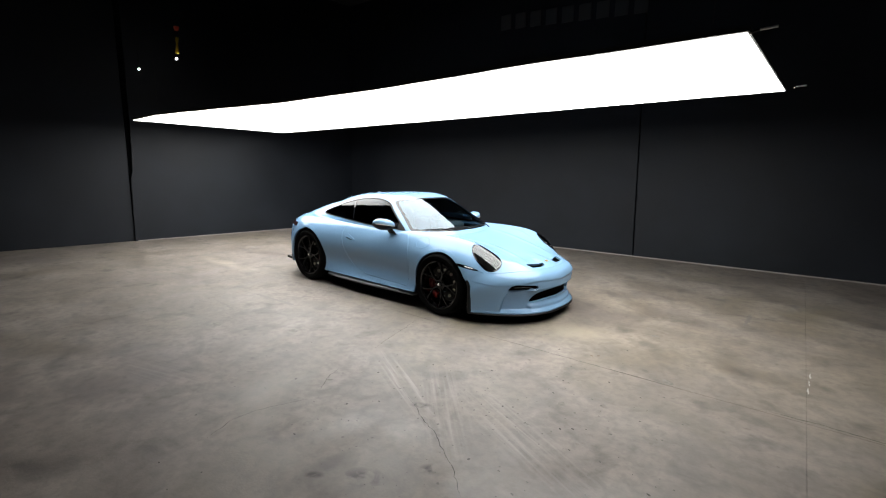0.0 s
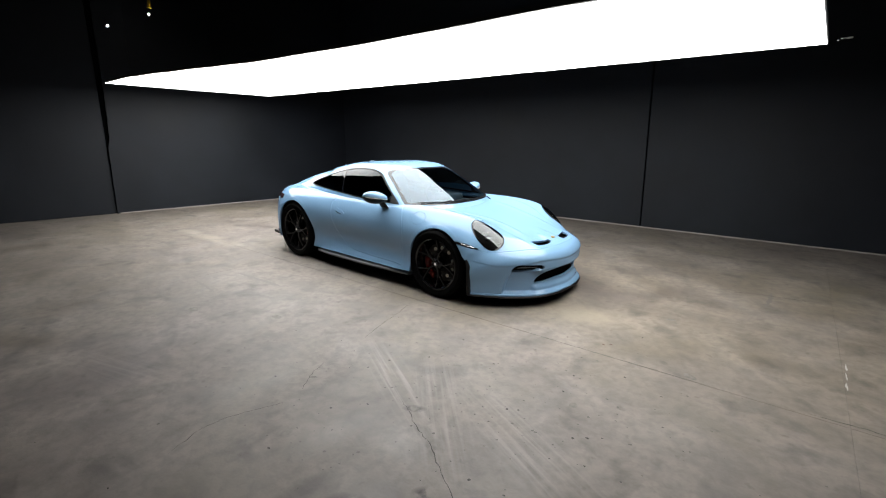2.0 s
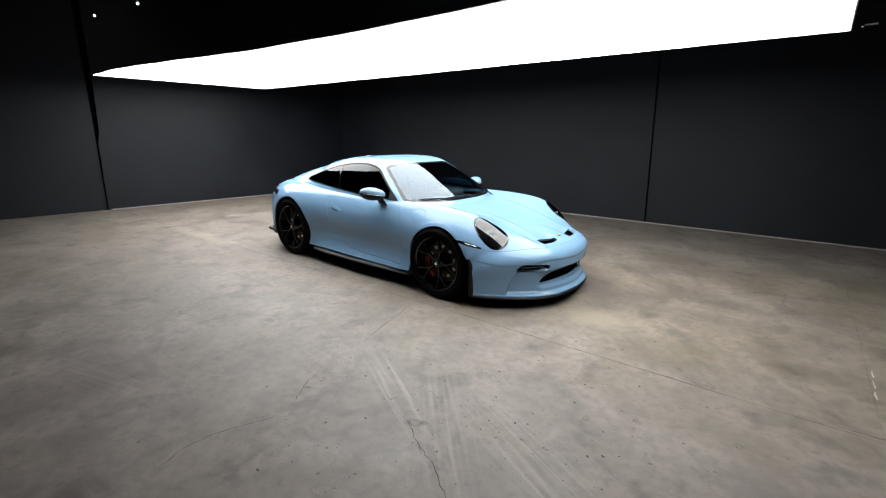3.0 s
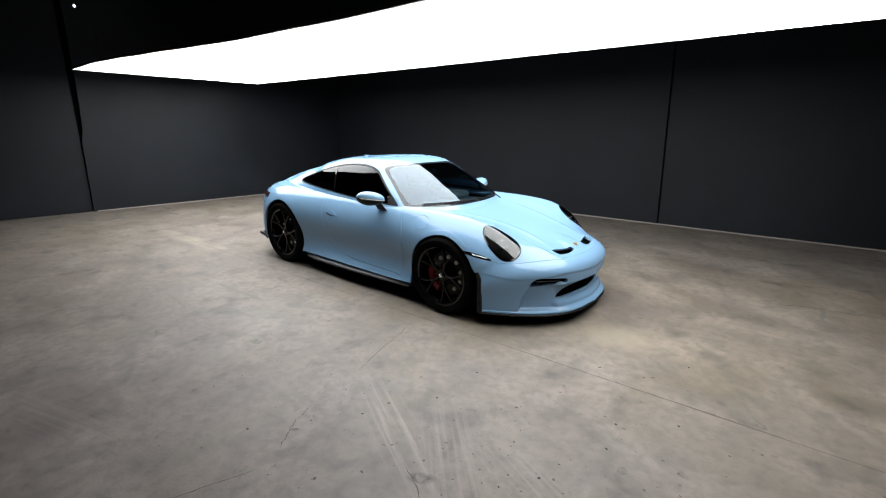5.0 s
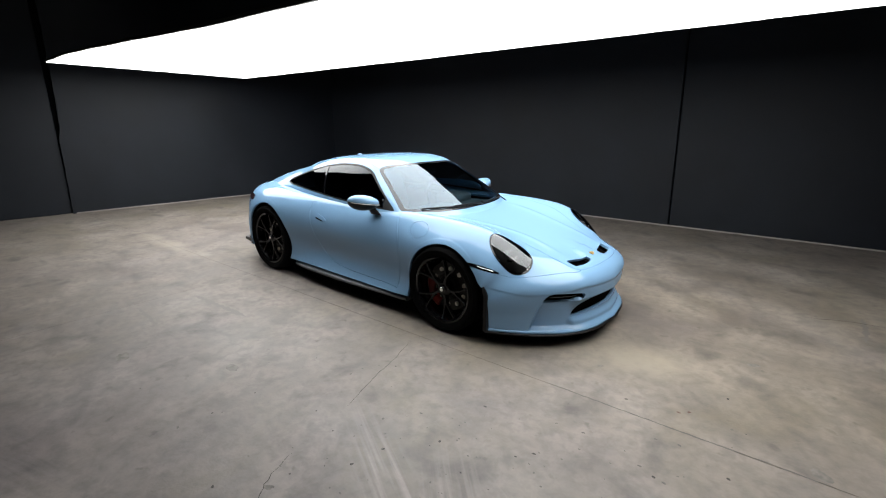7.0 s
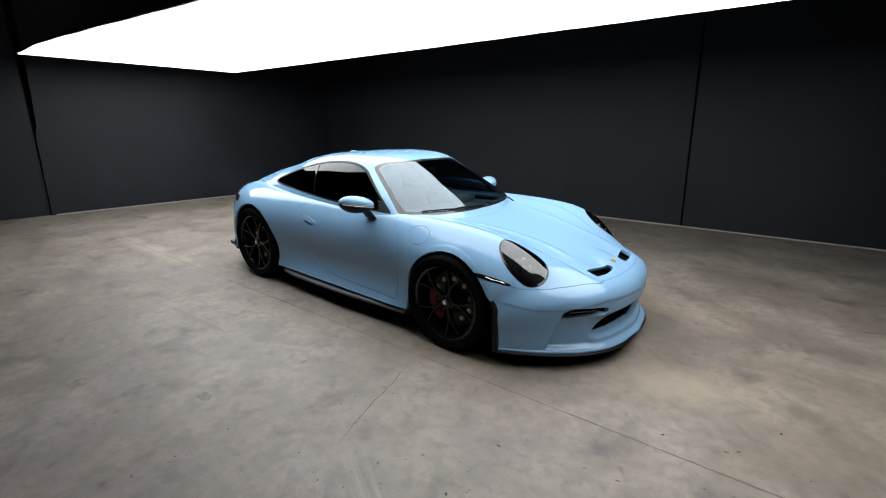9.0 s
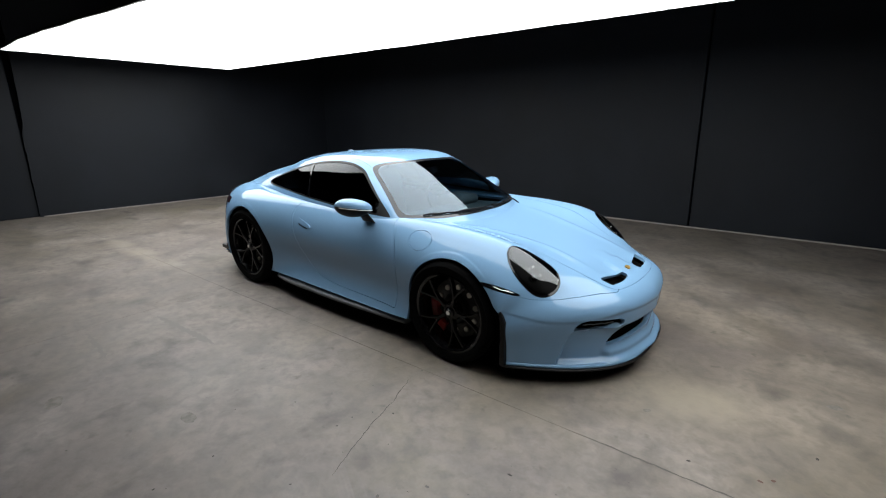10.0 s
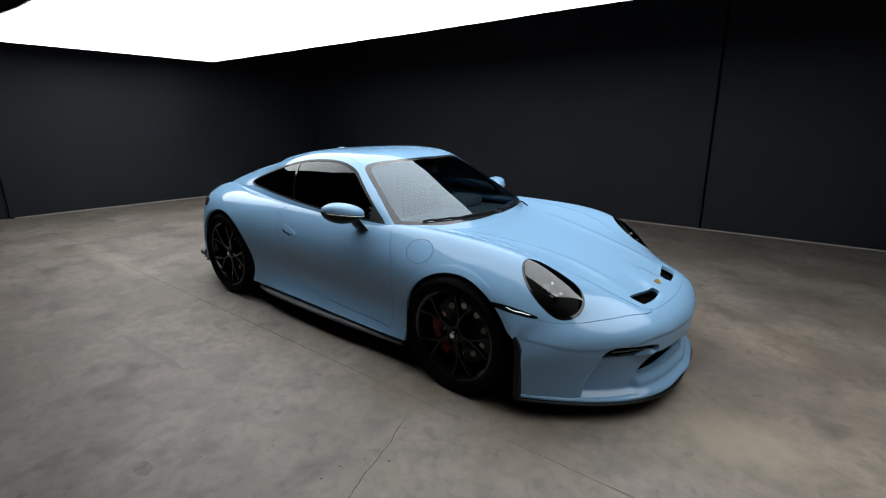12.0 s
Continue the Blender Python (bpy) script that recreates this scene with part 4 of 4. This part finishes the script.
shield.cut(lambda *a: -(screen(*a) + 0.034)).lifted(-0.001).build("screen_border", FRIT, car, "dark grey border of the windscreen")
shield.cut(lambda *a: screen(*a) + 0.034).lifted(-0.001).eased(0.875).build("windscreen", TINT_CLEAR, car, "clear windscreen reflecting the overhead light")
CABIN.cut(rear_screen).lifted(-0.002).build("rear_window", TINT, car, "dark tinted rear window")


def lathe(name, profile, mat, parent, label="", segments=96, smooth=True):
    """Turns (radius, y) round the y axis."""
    v, f = [], []
    n = len(profile)
    for i in range(segments):
        a = 2 * math.pi * i / segments
        v += [(r * math.cos(a), y, r * math.sin(a)) for r, y in profile]
    for i in range(segments):
        for j in range(n - 1):
            a, b = i * n + j, (i + 1) % segments * n + j
            f.append((a, a + 1, b + 1, b))
    ob = mesh_object(name, v, f, mat, parent, label, smooth=False)
    if smooth:
        ob.data.shade_smooth()
        ob.data.set_sharp_from_angle(angle=radians(35))
    return ob


def beam(name, path, mat, parent, label=""):
    """A bar with a chamfered section along (x, y, z, half width, half depth); y is the wheel's axis."""
    v, f = [], []
    m = len(path)
    for k, (x, y, z, w, d) in enumerate(path):
        a, b = path[max(0, k - 1)], path[min(m - 1, k + 1)]
        length = math.hypot(b[0] - a[0], b[2] - a[2]) or 1
        nx, nz = -(b[2] - a[2]) / length, (b[0] - a[0]) / length
        for s, t in ((-1, 0.4), (-0.55, -1), (0.55, -1), (1, 0.4), (0.8, 1), (-0.8, 1)):
            v.append((x + nx * w * s, y + d * t, z + nz * w * s))
    for k in range(m - 1):
        for j in range(6):
            a, b = 6 * k + j, 6 * k + (j + 1) % 6
            f.append((a, b, b + 6, a + 6))
    f += [tuple(range(5, -1, -1)), tuple(range(6 * m - 6, 6 * m))]
    return mesh_object(name, v, f, mat, parent, label, smooth=False)


def wheel(x, y, z, radius, width, rim, side, caliper_at):
    """A wheel whose outer face looks towards -y, or +y for the far side."""
    hub = new("wheel")
    hub.parent = car
    hub.matrix_basis = pose(x, y, z, 0, 0, 0 if side < 0 else 180)
    h = width / 2
    side_wall = [(rim + 0.004, -h + 0.030), (rim + 0.010, -h + 0.012), (rim + 0.030, -h + 0.002), (rim + 0.055, -h), (radius - 0.028, -h + 0.006), (radius - 0.012, -h + 0.016), (radius - 0.003, -h + 0.032)]
    tread = []
    for g in (-0.55, -0.18, 0.18, 0.55):
        c = g * h
        tread += [(radius, c - 0.006), (radius - 0.007, c - 0.005), (radius - 0.007, c + 0.005), (radius, c + 0.006)]
    lathe("tyre", side_wall + tread + [(r, -w) for r, w in reversed(side_wall)], RUBBER, hub, "black low-profile tyre", 120)
    lathe("rim", [(rim + 0.006, -h + 0.028), (rim + 0.006, -h + 0.018), (rim - 0.004, -h + 0.016), (rim - 0.014, -h + 0.024), (rim - 0.020, -h + 0.05), (rim - 0.034, -h + 0.09), (rim - 0.034, h - 0.03), (rim + 0.004, h - 0.02)], GLOSS_BLACK, hub, "gloss black alloy rim")
    face = -h + 0.030
    deep = face + 0.030
    for k in range(5):
        a = radians(-73 + 72 * k)
        stem = [(0.045, deep, 0.022, 0.018), (0.085, deep - 0.004, 0.017, 0.016), (0.125, deep - 0.010, 0.015, 0.015)]
        beam("spoke", [(r * math.cos(a), w, r * math.sin(a), b, d) for r, w, b, d in stem], WHEEL_BLACK, hub, "gloss black spoke")
        for turn in (-1, 1):
            arm = []
            for t in np.linspace(0, 1, 6):
                r = 0.115 + (rim - 0.020 - 0.115) * t
                b = a + turn * radians(2 + 13 * t ** 0.8)
                arm.append((r * math.cos(b), deep - 0.010 + (face + 0.006 - deep + 0.010) * t, r * math.sin(b), 0.0115 - 0.0030 * math.sin(math.pi * t), 0.014))
            beam("spoke", arm, WHEEL_BLACK, hub, "gloss black spoke")
    lathe("hub", [(0.0, deep - 0.016), (0.05, deep - 0.014), (0.062, deep - 0.004), (0.066, deep + 0.03), (0.066, 0.0)], WHEEL_BLACK, hub, "gloss black hub", 48)
    lathe("centre_nut", [(0.0, deep - 0.034), (0.020, deep - 0.034), (0.024, deep - 0.028), (0.034, deep - 0.022), (0.036, deep - 0.012)], GLOSS_BLACK, hub, "centre lock nut", 12, False)
    lathe("nut_cap", [(0.0, deep - 0.036), (0.014, deep - 0.0355), (0.0165, deep - 0.033)], CHROME, hub, "small bright nut cap", 24)
    d0 = deep + 0.070
    lathe("brake_disc", [(0.10, d0 + 0.004), (0.115, d0), (0.198, d0), (0.200, d0 + 0.002), (0.200, d0 + 0.030), (0.115, d0 + 0.032), (0.10, d0 + 0.02)], STEEL, hub, "steel brake disc", 96)
    lathe("disc_bell", [(0.05, d0 - 0.03), (0.09, d0 - 0.026), (0.104, d0 - 0.004), (0.112, d0 - 0.002)], BLACK, hub, "black disc bell", 48)
    for k in range(10):
        a = radians(36 * k + 14)
        bm = bmesh.new()
        bmesh.ops.create_cone(bm, cap_ends=True, segments=14, radius1=0.019, radius2=0.017, depth=0.014, matrix=pose(0.150 * math.cos(a), d0 - 0.004, 0.150 * math.sin(a), 90))
        part("disc_fastener", bm, CREAM, hub, "pale steel disc fastener")
    # caliper round the disc's edge
    v, f = [], []
    n = 14
    for k in range(n + 1):
        a = radians(caliper_at - 34 + 68 * k / n)
        end = 1 - 0.25 * abs(2 * k / n - 1) ** 4
        for r, w in ((0.135, -0.020), (0.150, -0.036 * end), (0.195, -0.036 * end), (0.214, -0.020), (0.216, 0.045), (0.20, 0.05), (0.14, 0.05)):
            v.append((r * math.cos(a), d0 + w, r * math.sin(a)))
    for k in range(n):
        for j in range(7):
            a, b = 7 * k + j, 7 * k + (j + 1) % 7
            f.append((a, b, b + 7, a + 7))
    f += [tuple(range(6, -1, -1)), tuple(range(7 * n, 7 * n + 7))]
    mesh_object("brake_caliper", v, f, RED, hub, "red brake caliper", smooth=False)
    return hub


for x, z, r, w, y, rim, cal in ((0, 0.343, 0.343, 0.262, 0.775, 0.262, 207), (-2.457, 0.361, 0.361, 0.325, 0.755, 0.275, 5)):
    wheel(x, -y, z, r, w, rim, -1, cal)
    wheel(x, y, z, r, w, rim, 1, 180 - cal)

# wheel housings
for x, z, r in ((0.01, 0.335, 0.383), (-2.457, 0.352, 0.413)):
    for side in (-1, 1):
        v, f = [], []
        for k in range(33):
            a = math.pi * (-0.12 + 1.24 * k / 32)
            for y in (0.855, 0.45):
                v.append((x + r * math.cos(a), side * y, z + r * math.sin(a)))
        for k in range(32):
            f.append((2 * k, 2 * k + 1, 2 * k + 3, 2 * k + 2))
        mesh_object("wheel_housing", v, f, BLACK, car, "black wheel arch liner")
part("underbody", box_bm(-3.30, 0.50, -0.60, 0.60, 0.115, 0.42, 0.03), BLACK, car, "black underbody")
part("underbody_side", box_bm(-1.98, -0.45, -0.83, 0.83, 0.13, 0.24, 0.02), BLACK, car, "black underbody")
for side in (-1, 1):
    bm = bmesh.new()
    pts = []
    for k in range(25):
        t = k / 24
        x = -2.02 + 1.62 * t
        out = 0.872 + 0.036 * min(1, t / 0.14) ** 0.7 * min(1, (1 - t) / 0.5) ** 0.8
        for y, z in ((out - 0.09, 0.160), (out - 0.012, 0.158), (out, 0.148), (out, 0.132), (out - 0.02, 0.122), (out - 0.09, 0.122)):
            pts.append(bm.verts.new((x, side * y, z + 0.014 - 0.004 * math.sin(math.pi * t))))
    for k in range(24):
        for j in range(6):
            a, b = 6 * k + j, 6 * k + (j + 1) % 6
            bm.faces.new((pts[a], pts[b], pts[b + 6], pts[a + 6]))
    bm.faces.new(pts[:6])
    bm.faces.new(pts[-6:])
    part("side_skirt", bm, SKIRT, car, "dark grey side skirt")
    bm = box_bm(-3.09, -2.88, 0.76 if side > 0 else -0.855, 0.855 if side > 0 else -0.76, 0.225, 0.265, 0.008)
    for v in bm.verts:
        v.co.z += 0.10 * max(0, -3.0 - v.co.x)
        v.co.y -= side * 0.35 * max(0, -3.1 - v.co.x)
    part("diffuser_corner", bm, SATIN, car, "dark grey rear diffuser corner")

# splitter along the bumper's foot: a painted lip on a thin black blade
def lip(name, section, mat, label):
    bm = bmesh.new()
    pts = []
    m = len(section)
    for y in np.linspace(-0.866, 0.866, 81):
        t = abs(y) / 0.9
        x = 1.035 - 0.70 * t**2.95
        slope = 2.95 * 0.70 / 0.9 * t**1.95
        nx, ny = 1 / math.hypot(1, slope), math.copysign(slope / math.hypot(1, slope), y)
        for o, z in section:
            pts.append(bm.verts.new((x + nx * o, y + ny * o, z)))
    for k in range(80):
        for j in range(m):
            a, b = m * k + j, m * k + (j + 1) % m
            bm.faces.new((pts[a], pts[b], pts[b + m], pts[a + m]))
    bm.faces.new(pts[:m])
    bm.faces.new(pts[-m:])
    part(name, bm, mat, car, label)


lip("front_splitter", ((-0.10, 0.142), (-0.006, 0.139), (0.003, 0.135), (0.006, 0.128), (0.003, 0.119), (-0.10, 0.118)), PAINT, "pale blue front splitter lip")
lip("splitter_blade", ((-0.10, 0.1175), (0.008, 0.1175), (0.013, 0.113), (0.012, 0.104), (0.004, 0.100), (-0.10, 0.100)), BLACK, "black blade under the splitter")


def cabin_z(x, y):
    k = np.argmin((CABIN.v[:, 0] - x) ** 2 + (CABIN.v[:, 1] - y) ** 2)
    return float(CABIN.v[k, 2])


def tube(name, points, radius, mat, parent, label="", segments=8, closed=False, flat=1.0):
    v, f = [], []
    pts = [Vector(p) for p in points]
    n = len(pts)
    for k, p in enumerate(pts):
        a, b = (pts[(k - 1) % n], pts[(k + 1) % n]) if closed else (pts[max(0, k - 1)], pts[min(n - 1, k + 1)])
        d = (b - a).normalized()
        u = d.cross(Vector((0, 0, 1)))
        u = u.normalized() if u.length > 1e-4 else Vector((1, 0, 0))
        w = u.cross(d)
        for s in range(segments):
            t = 2 * math.pi * s / segments
            v.append(p + radius * math.cos(t) * u + flat * radius * math.sin(t) * w)
    for k in range(n if closed else n - 1):
        for s in range(segments):
            a, b = k * segments + s, k * segments + (s + 1) % segments
            c = (k + 1) % n * segments
            f.append((a, b, c + (s + 1) % segments, c + s))
    if not closed:
        f += [tuple(range(segments - 1, -1, -1)), tuple(range((n - 1) * segments, n * segments))]
    return mesh_object(name, v, f, mat, parent, label)


# wipers
for y0, y1, low in ((0.06, -0.60, 0.0), (0.52, 0.10, 0.014)):
    wiper = new("wiper")
    wiper.parent = car
    line = []
    for t in np.linspace(0, 1, 14):
        y = y0 + (y1 - y0) * t
        x = -0.310 + low - 0.05 * (y / 0.4) ** 2 - 0.025 * t
        line.append((x, y, cabin_z(x, y) + 0.009))
    tube("blade", line, 0.005, BLACK, wiper, "black wiper blade", flat=1.4)
    arm = [(-0.29, y0 + 0.02, cabin_z(-0.30, y0) + 0.012)] + [(p[0] + 0.03 * (1 - k / 8), p[1], p[2] + 0.008) for k, p in enumerate(line[1:8])]
    tube("arm", arm, 0.006, BLACK, wiper, "black wiper arm")
# cowl strip
line = [(-0.285 - 0.05 * (y / 0.4) ** 2, y, 0.826 - 0.02 * abs(y)) for y in np.linspace(-0.6, 0.6, 25)]
tube("cowl", line, 0.015, BLACK, car, "black plastic cowl", flat=0.6)

# mirrors
for side in (-1, 1):
    mirror = new("door_mirror")
    if side > 0:
        mirror.location = (-0.04, -0.03, -0.025)
    mirror.parent = car
    bm = bmesh.new()
    bmesh.ops.create_uvsphere(bm, u_segments=40, v_segments=24, radius=1)
    for v in bm.verts:
        x, y, z = v.co
        x = max(x, -0.55) if x < 0 else x
        out = y * 0.122
        px = -0.80 + 0.115 * x - 0.45 * (out + 0.122) * 0.5
        pz = 0.945 + (0.060 if z > 0 else 0.074) * z * (1 + 0.10 * y) + 0.012 * x + 0.020 * y
        v.co = (px, side * (0.925 + out), pz)
    bmesh.ops.bisect_plane(bm, geom=bm.verts[:] + bm.edges[:] + bm.faces[:], plane_co=(0, side * 0.925, 0.940), plane_no=(0, -0.16 * side, 1), clear_inner=False, clear_outer=False)
    upper = bm.copy()
    bmesh.ops.delete(upper, geom=[f for f in upper.faces if f.calc_center_median().z - 0.16 * (abs(f.calc_center_median().y) - 0.925) < 0.940], context="FACES")
    bmesh.ops.delete(bm, geom=[f for f in bm.faces if f.calc_center_median().z - 0.16 * (abs(f.calc_center_median().y) - 0.925) >= 0.940], context="FACES")
    part("mirror_cap", upper, PAINT, mirror, "pale blue mirror cap", smooth=True)
    part("mirror_base", bm, BLACK, mirror, "black lower mirror housing", smooth=True)
    bm = box_bm(-0.90, -0.845, side * 0.925 - 0.085, side * 0.925 + 0.085, 0.915, 0.985, 0.01)
    part("mirror_glass", bm, CHROME, mirror, "mirror glass")
    bm = bmesh.new()
    rings = []
    for t in np.linspace(0, 1, 9):
        cx, cy, cz = -0.812 + 0.010 * t, 0.862 - 0.060 * t, 0.905 - 0.085 * t
        a, b = 0.050 + 0.008 * t, 0.030 + 0.002 * t
        rings.append([bm.verts.new((cx + a * math.cos(q), side * (cy + b * math.sin(q)), cz + 0.01 * math.sin(q))) for q in np.linspace(0, 2 * math.pi, 14, endpoint=False)])
    for p, q in zip(rings, rings[1:]):
        for j in range(14):
            bm.faces.new((p[j], p[(j + 1) % 14], q[(j + 1) % 14], q[j]))
    bm.faces.new(rings[0])
    bm.faces.new(rings[-1])
    part("mirror_foot", bm, BLACK, mirror, "black mirror foot", smooth=True)
    tube("mirror_line", [(-0.80 + 0.118 * math.cos(a) * 0.98 - 0.0275 - 0.225 * 0.122 * math.sin(a), side * (0.925 + 0.124 * math.sin(a)), 0.934 + 0.020 * math.sin(a)) for a in np.linspace(-0.9, 1.4, 20)], 0.0022, CREAM, mirror, "thin bright strip round the mirror")

# door handles
HANDLE = outline([(-1.64, 0.748), (-1.50, 0.712), (-1.462, 0.692), (-1.47, 0.676), (-1.53, 0.680), (-1.63, 0.706), (-1.652, 0.728)], 2)
PULL = outline([(-1.625, 0.706), (-1.56, 0.690), (-1.50, 0.680), (-1.49, 0.673), (-1.54, 0.670), (-1.60, 0.684), (-1.63, 0.695)], 2)
for side in (1, -1):
    handle = new("door_handle")
    handle.parent = car
    OUTER.cut(lambda *a: both(inside(HANDLE, a[0], a[2]), 0.6 - a[1], side * a[3])).lifted(0.007).thick(0.012).build("grip", PAINT, handle, "pale blue flush door handle")
    OUTER.cut(lambda *a: both(inside(PULL, a[0], a[2]), 0.6 - a[1], side * a[3])).lifted(0.001).build("recess", GLOSS_BLACK, handle, "dark gap under the handle")


def on_shell(x, y, lift):
    k = np.argmin((SHELL.v[:, 0] - x) ** 2 + (SHELL.v[:, 1] - y) ** 2 + 9 * (SHELL.v[:, 2] < 0.45))
    return SHELL.v[k] + lift * SHELL.n[k], SHELL.n[k]


# badge on the bonnet: a plain shield
spot, up = on_shell(0.825, 0.0, 0.002)
bm = bmesh.new()
shape = [(-0.026, 0.016), (0.0, 0.018), (0.018, 0.012), (0.030, 0.0), (0.018, -0.012), (0.0, -0.018), (-0.026, -0.016)]
lowers, uppers = [bm.verts.new((a, b, 0)) for a, b in shape], [bm.verts.new((a * 0.92, b * 0.92, 0.005)) for a, b in shape]
for k in range(7):
    bm.faces.new((lowers[k], lowers[(k + 1) % 7], uppers[(k + 1) % 7], uppers[k]))
bm.faces.new(uppers)
badge = part("badge", bm, GOLD, car, "small gold shield badge")
badge.matrix_basis = Matrix.Translation(spot) @ Vector(up).to_track_quat("Z", "Y").to_matrix().to_4x4() @ pose(0, 0, 0, 0, 0, 0)
fin_z = cabin_z(-1.92, 0)
bm = box_bm(-1.96, -1.89, -0.010, 0.010, fin_z - 0.01, fin_z + 0.015, 0.006)
part("antenna_fin", bm, PAINT, car, "pale blue roof antenna fin")

# light bars in the bumper ducts and side markers
for side in (-1, 1):
    line = []
    for y in np.linspace(0.46, 0.63, 12):
        k = np.argmin((SHELL.v[:, 1] - side * y) ** 2 + (SHELL.v[:, 2] - 0.398) ** 2 + 9 * (SHELL.v[:, 0] < 0.6))
        line.append(SHELL.v[k] - 0.016 * SHELL.n[k])
    tube("light_bar", line, 0.0045, GLASS_BAR, car, "slim grey running light bar", flat=0.8)
    line = []
    for x in np.linspace(0.335, 0.445, 8):
        z = 0.605 - 0.033 * ((x - 0.335) / 0.11)
        k = np.argmin((SHELL.v[:, 0] - x) ** 2 + (SHELL.v[:, 2] - z) ** 2 + 9 * (SHELL.v[:, 1] * side < 0))
        line.append(SHELL.v[k] + 0.003 * SHELL.n[k])
    tube("marker_strip", line, 0.0035, CHROME, car, "bright strip in the side marker")

# inside
part("cabin_floor", box_bm(-2.5, -0.3, -0.66, 0.66, 0.24, 0.30), BLACK, car, "black cabin floor")
bm = box_bm(-0.95, -0.42, -0.64, 0.64, 0.55, 0.825, 0.05)
for v in bm.verts:
    if v.co.x < -0.7:
        v.co.z -= 0.02
    v.co.z -= 0.02 * abs(v.co.y)
part("dashboard", bm, DASH, car, "dark grey dashboard", smooth=False)
bm = box_bm(-1.00, -0.72, 0.22, 0.52, 0.78, 0.885, 0.045)
part("instrument_hood", bm, DASH, car, "dark hood over the instruments", smooth=True)
steering = new("steering_wheel")
steering.parent = car
steering.matrix_basis = pose(-1.08, 0.37, 0.80, 0, 66, 0)
tube("grip", [(0.178 * math.cos(a), 0.178 * math.sin(a), 0) for a in np.linspace(0, 2 * math.pi, 40, endpoint=False)], 0.014, LEATHER, steering, closed=True)
for a in (0.0, 2.3, -2.3):
    rod("spoke", (0.04 * math.cos(a), 0.04 * math.sin(a), 0.02), (0.17 * math.cos(a), 0.17 * math.sin(a), 0), 0.012, LEATHER, steering)
bm = bmesh.new()
bmesh.ops.create_cone(bm, cap_ends=True, segments=24, radius1=0.06, radius2=0.05, depth=0.04, matrix=pose(0, 0, 0.015))
part("boss", bm, LEATHER, steering)
for y in (-0.37, 0.37):
    seat = new("seat")
    seat.parent = car
    part("cushion", box_bm(-1.72, -1.20, y - 0.25, y + 0.25, 0.30, 0.50, 0.06), LEATHER, seat, smooth=True)
    bm = box_bm(-1.86, -1.70, y - 0.25, y + 0.25, 0.45, 1.05, 0.06)
    for v in bm.verts:
        v.co.x -= 0.25 * (v.co.z - 0.45)
    part("backrest", bm, LEATHER, seat, "black sports seat backrest", smooth=True)
    bm = box_bm(-1.98, -1.88, y - 0.12, y + 0.12, 1.0, 1.14, 0.04)
    part("headrest", bm, LEATHER, seat, smooth=True)
part("rear_view_mirror", box_bm(-0.93, -0.90, -0.12, 0.12, 1.09, 1.15, 0.012), GLOSS_BLACK, car, "black rear-view mirror")
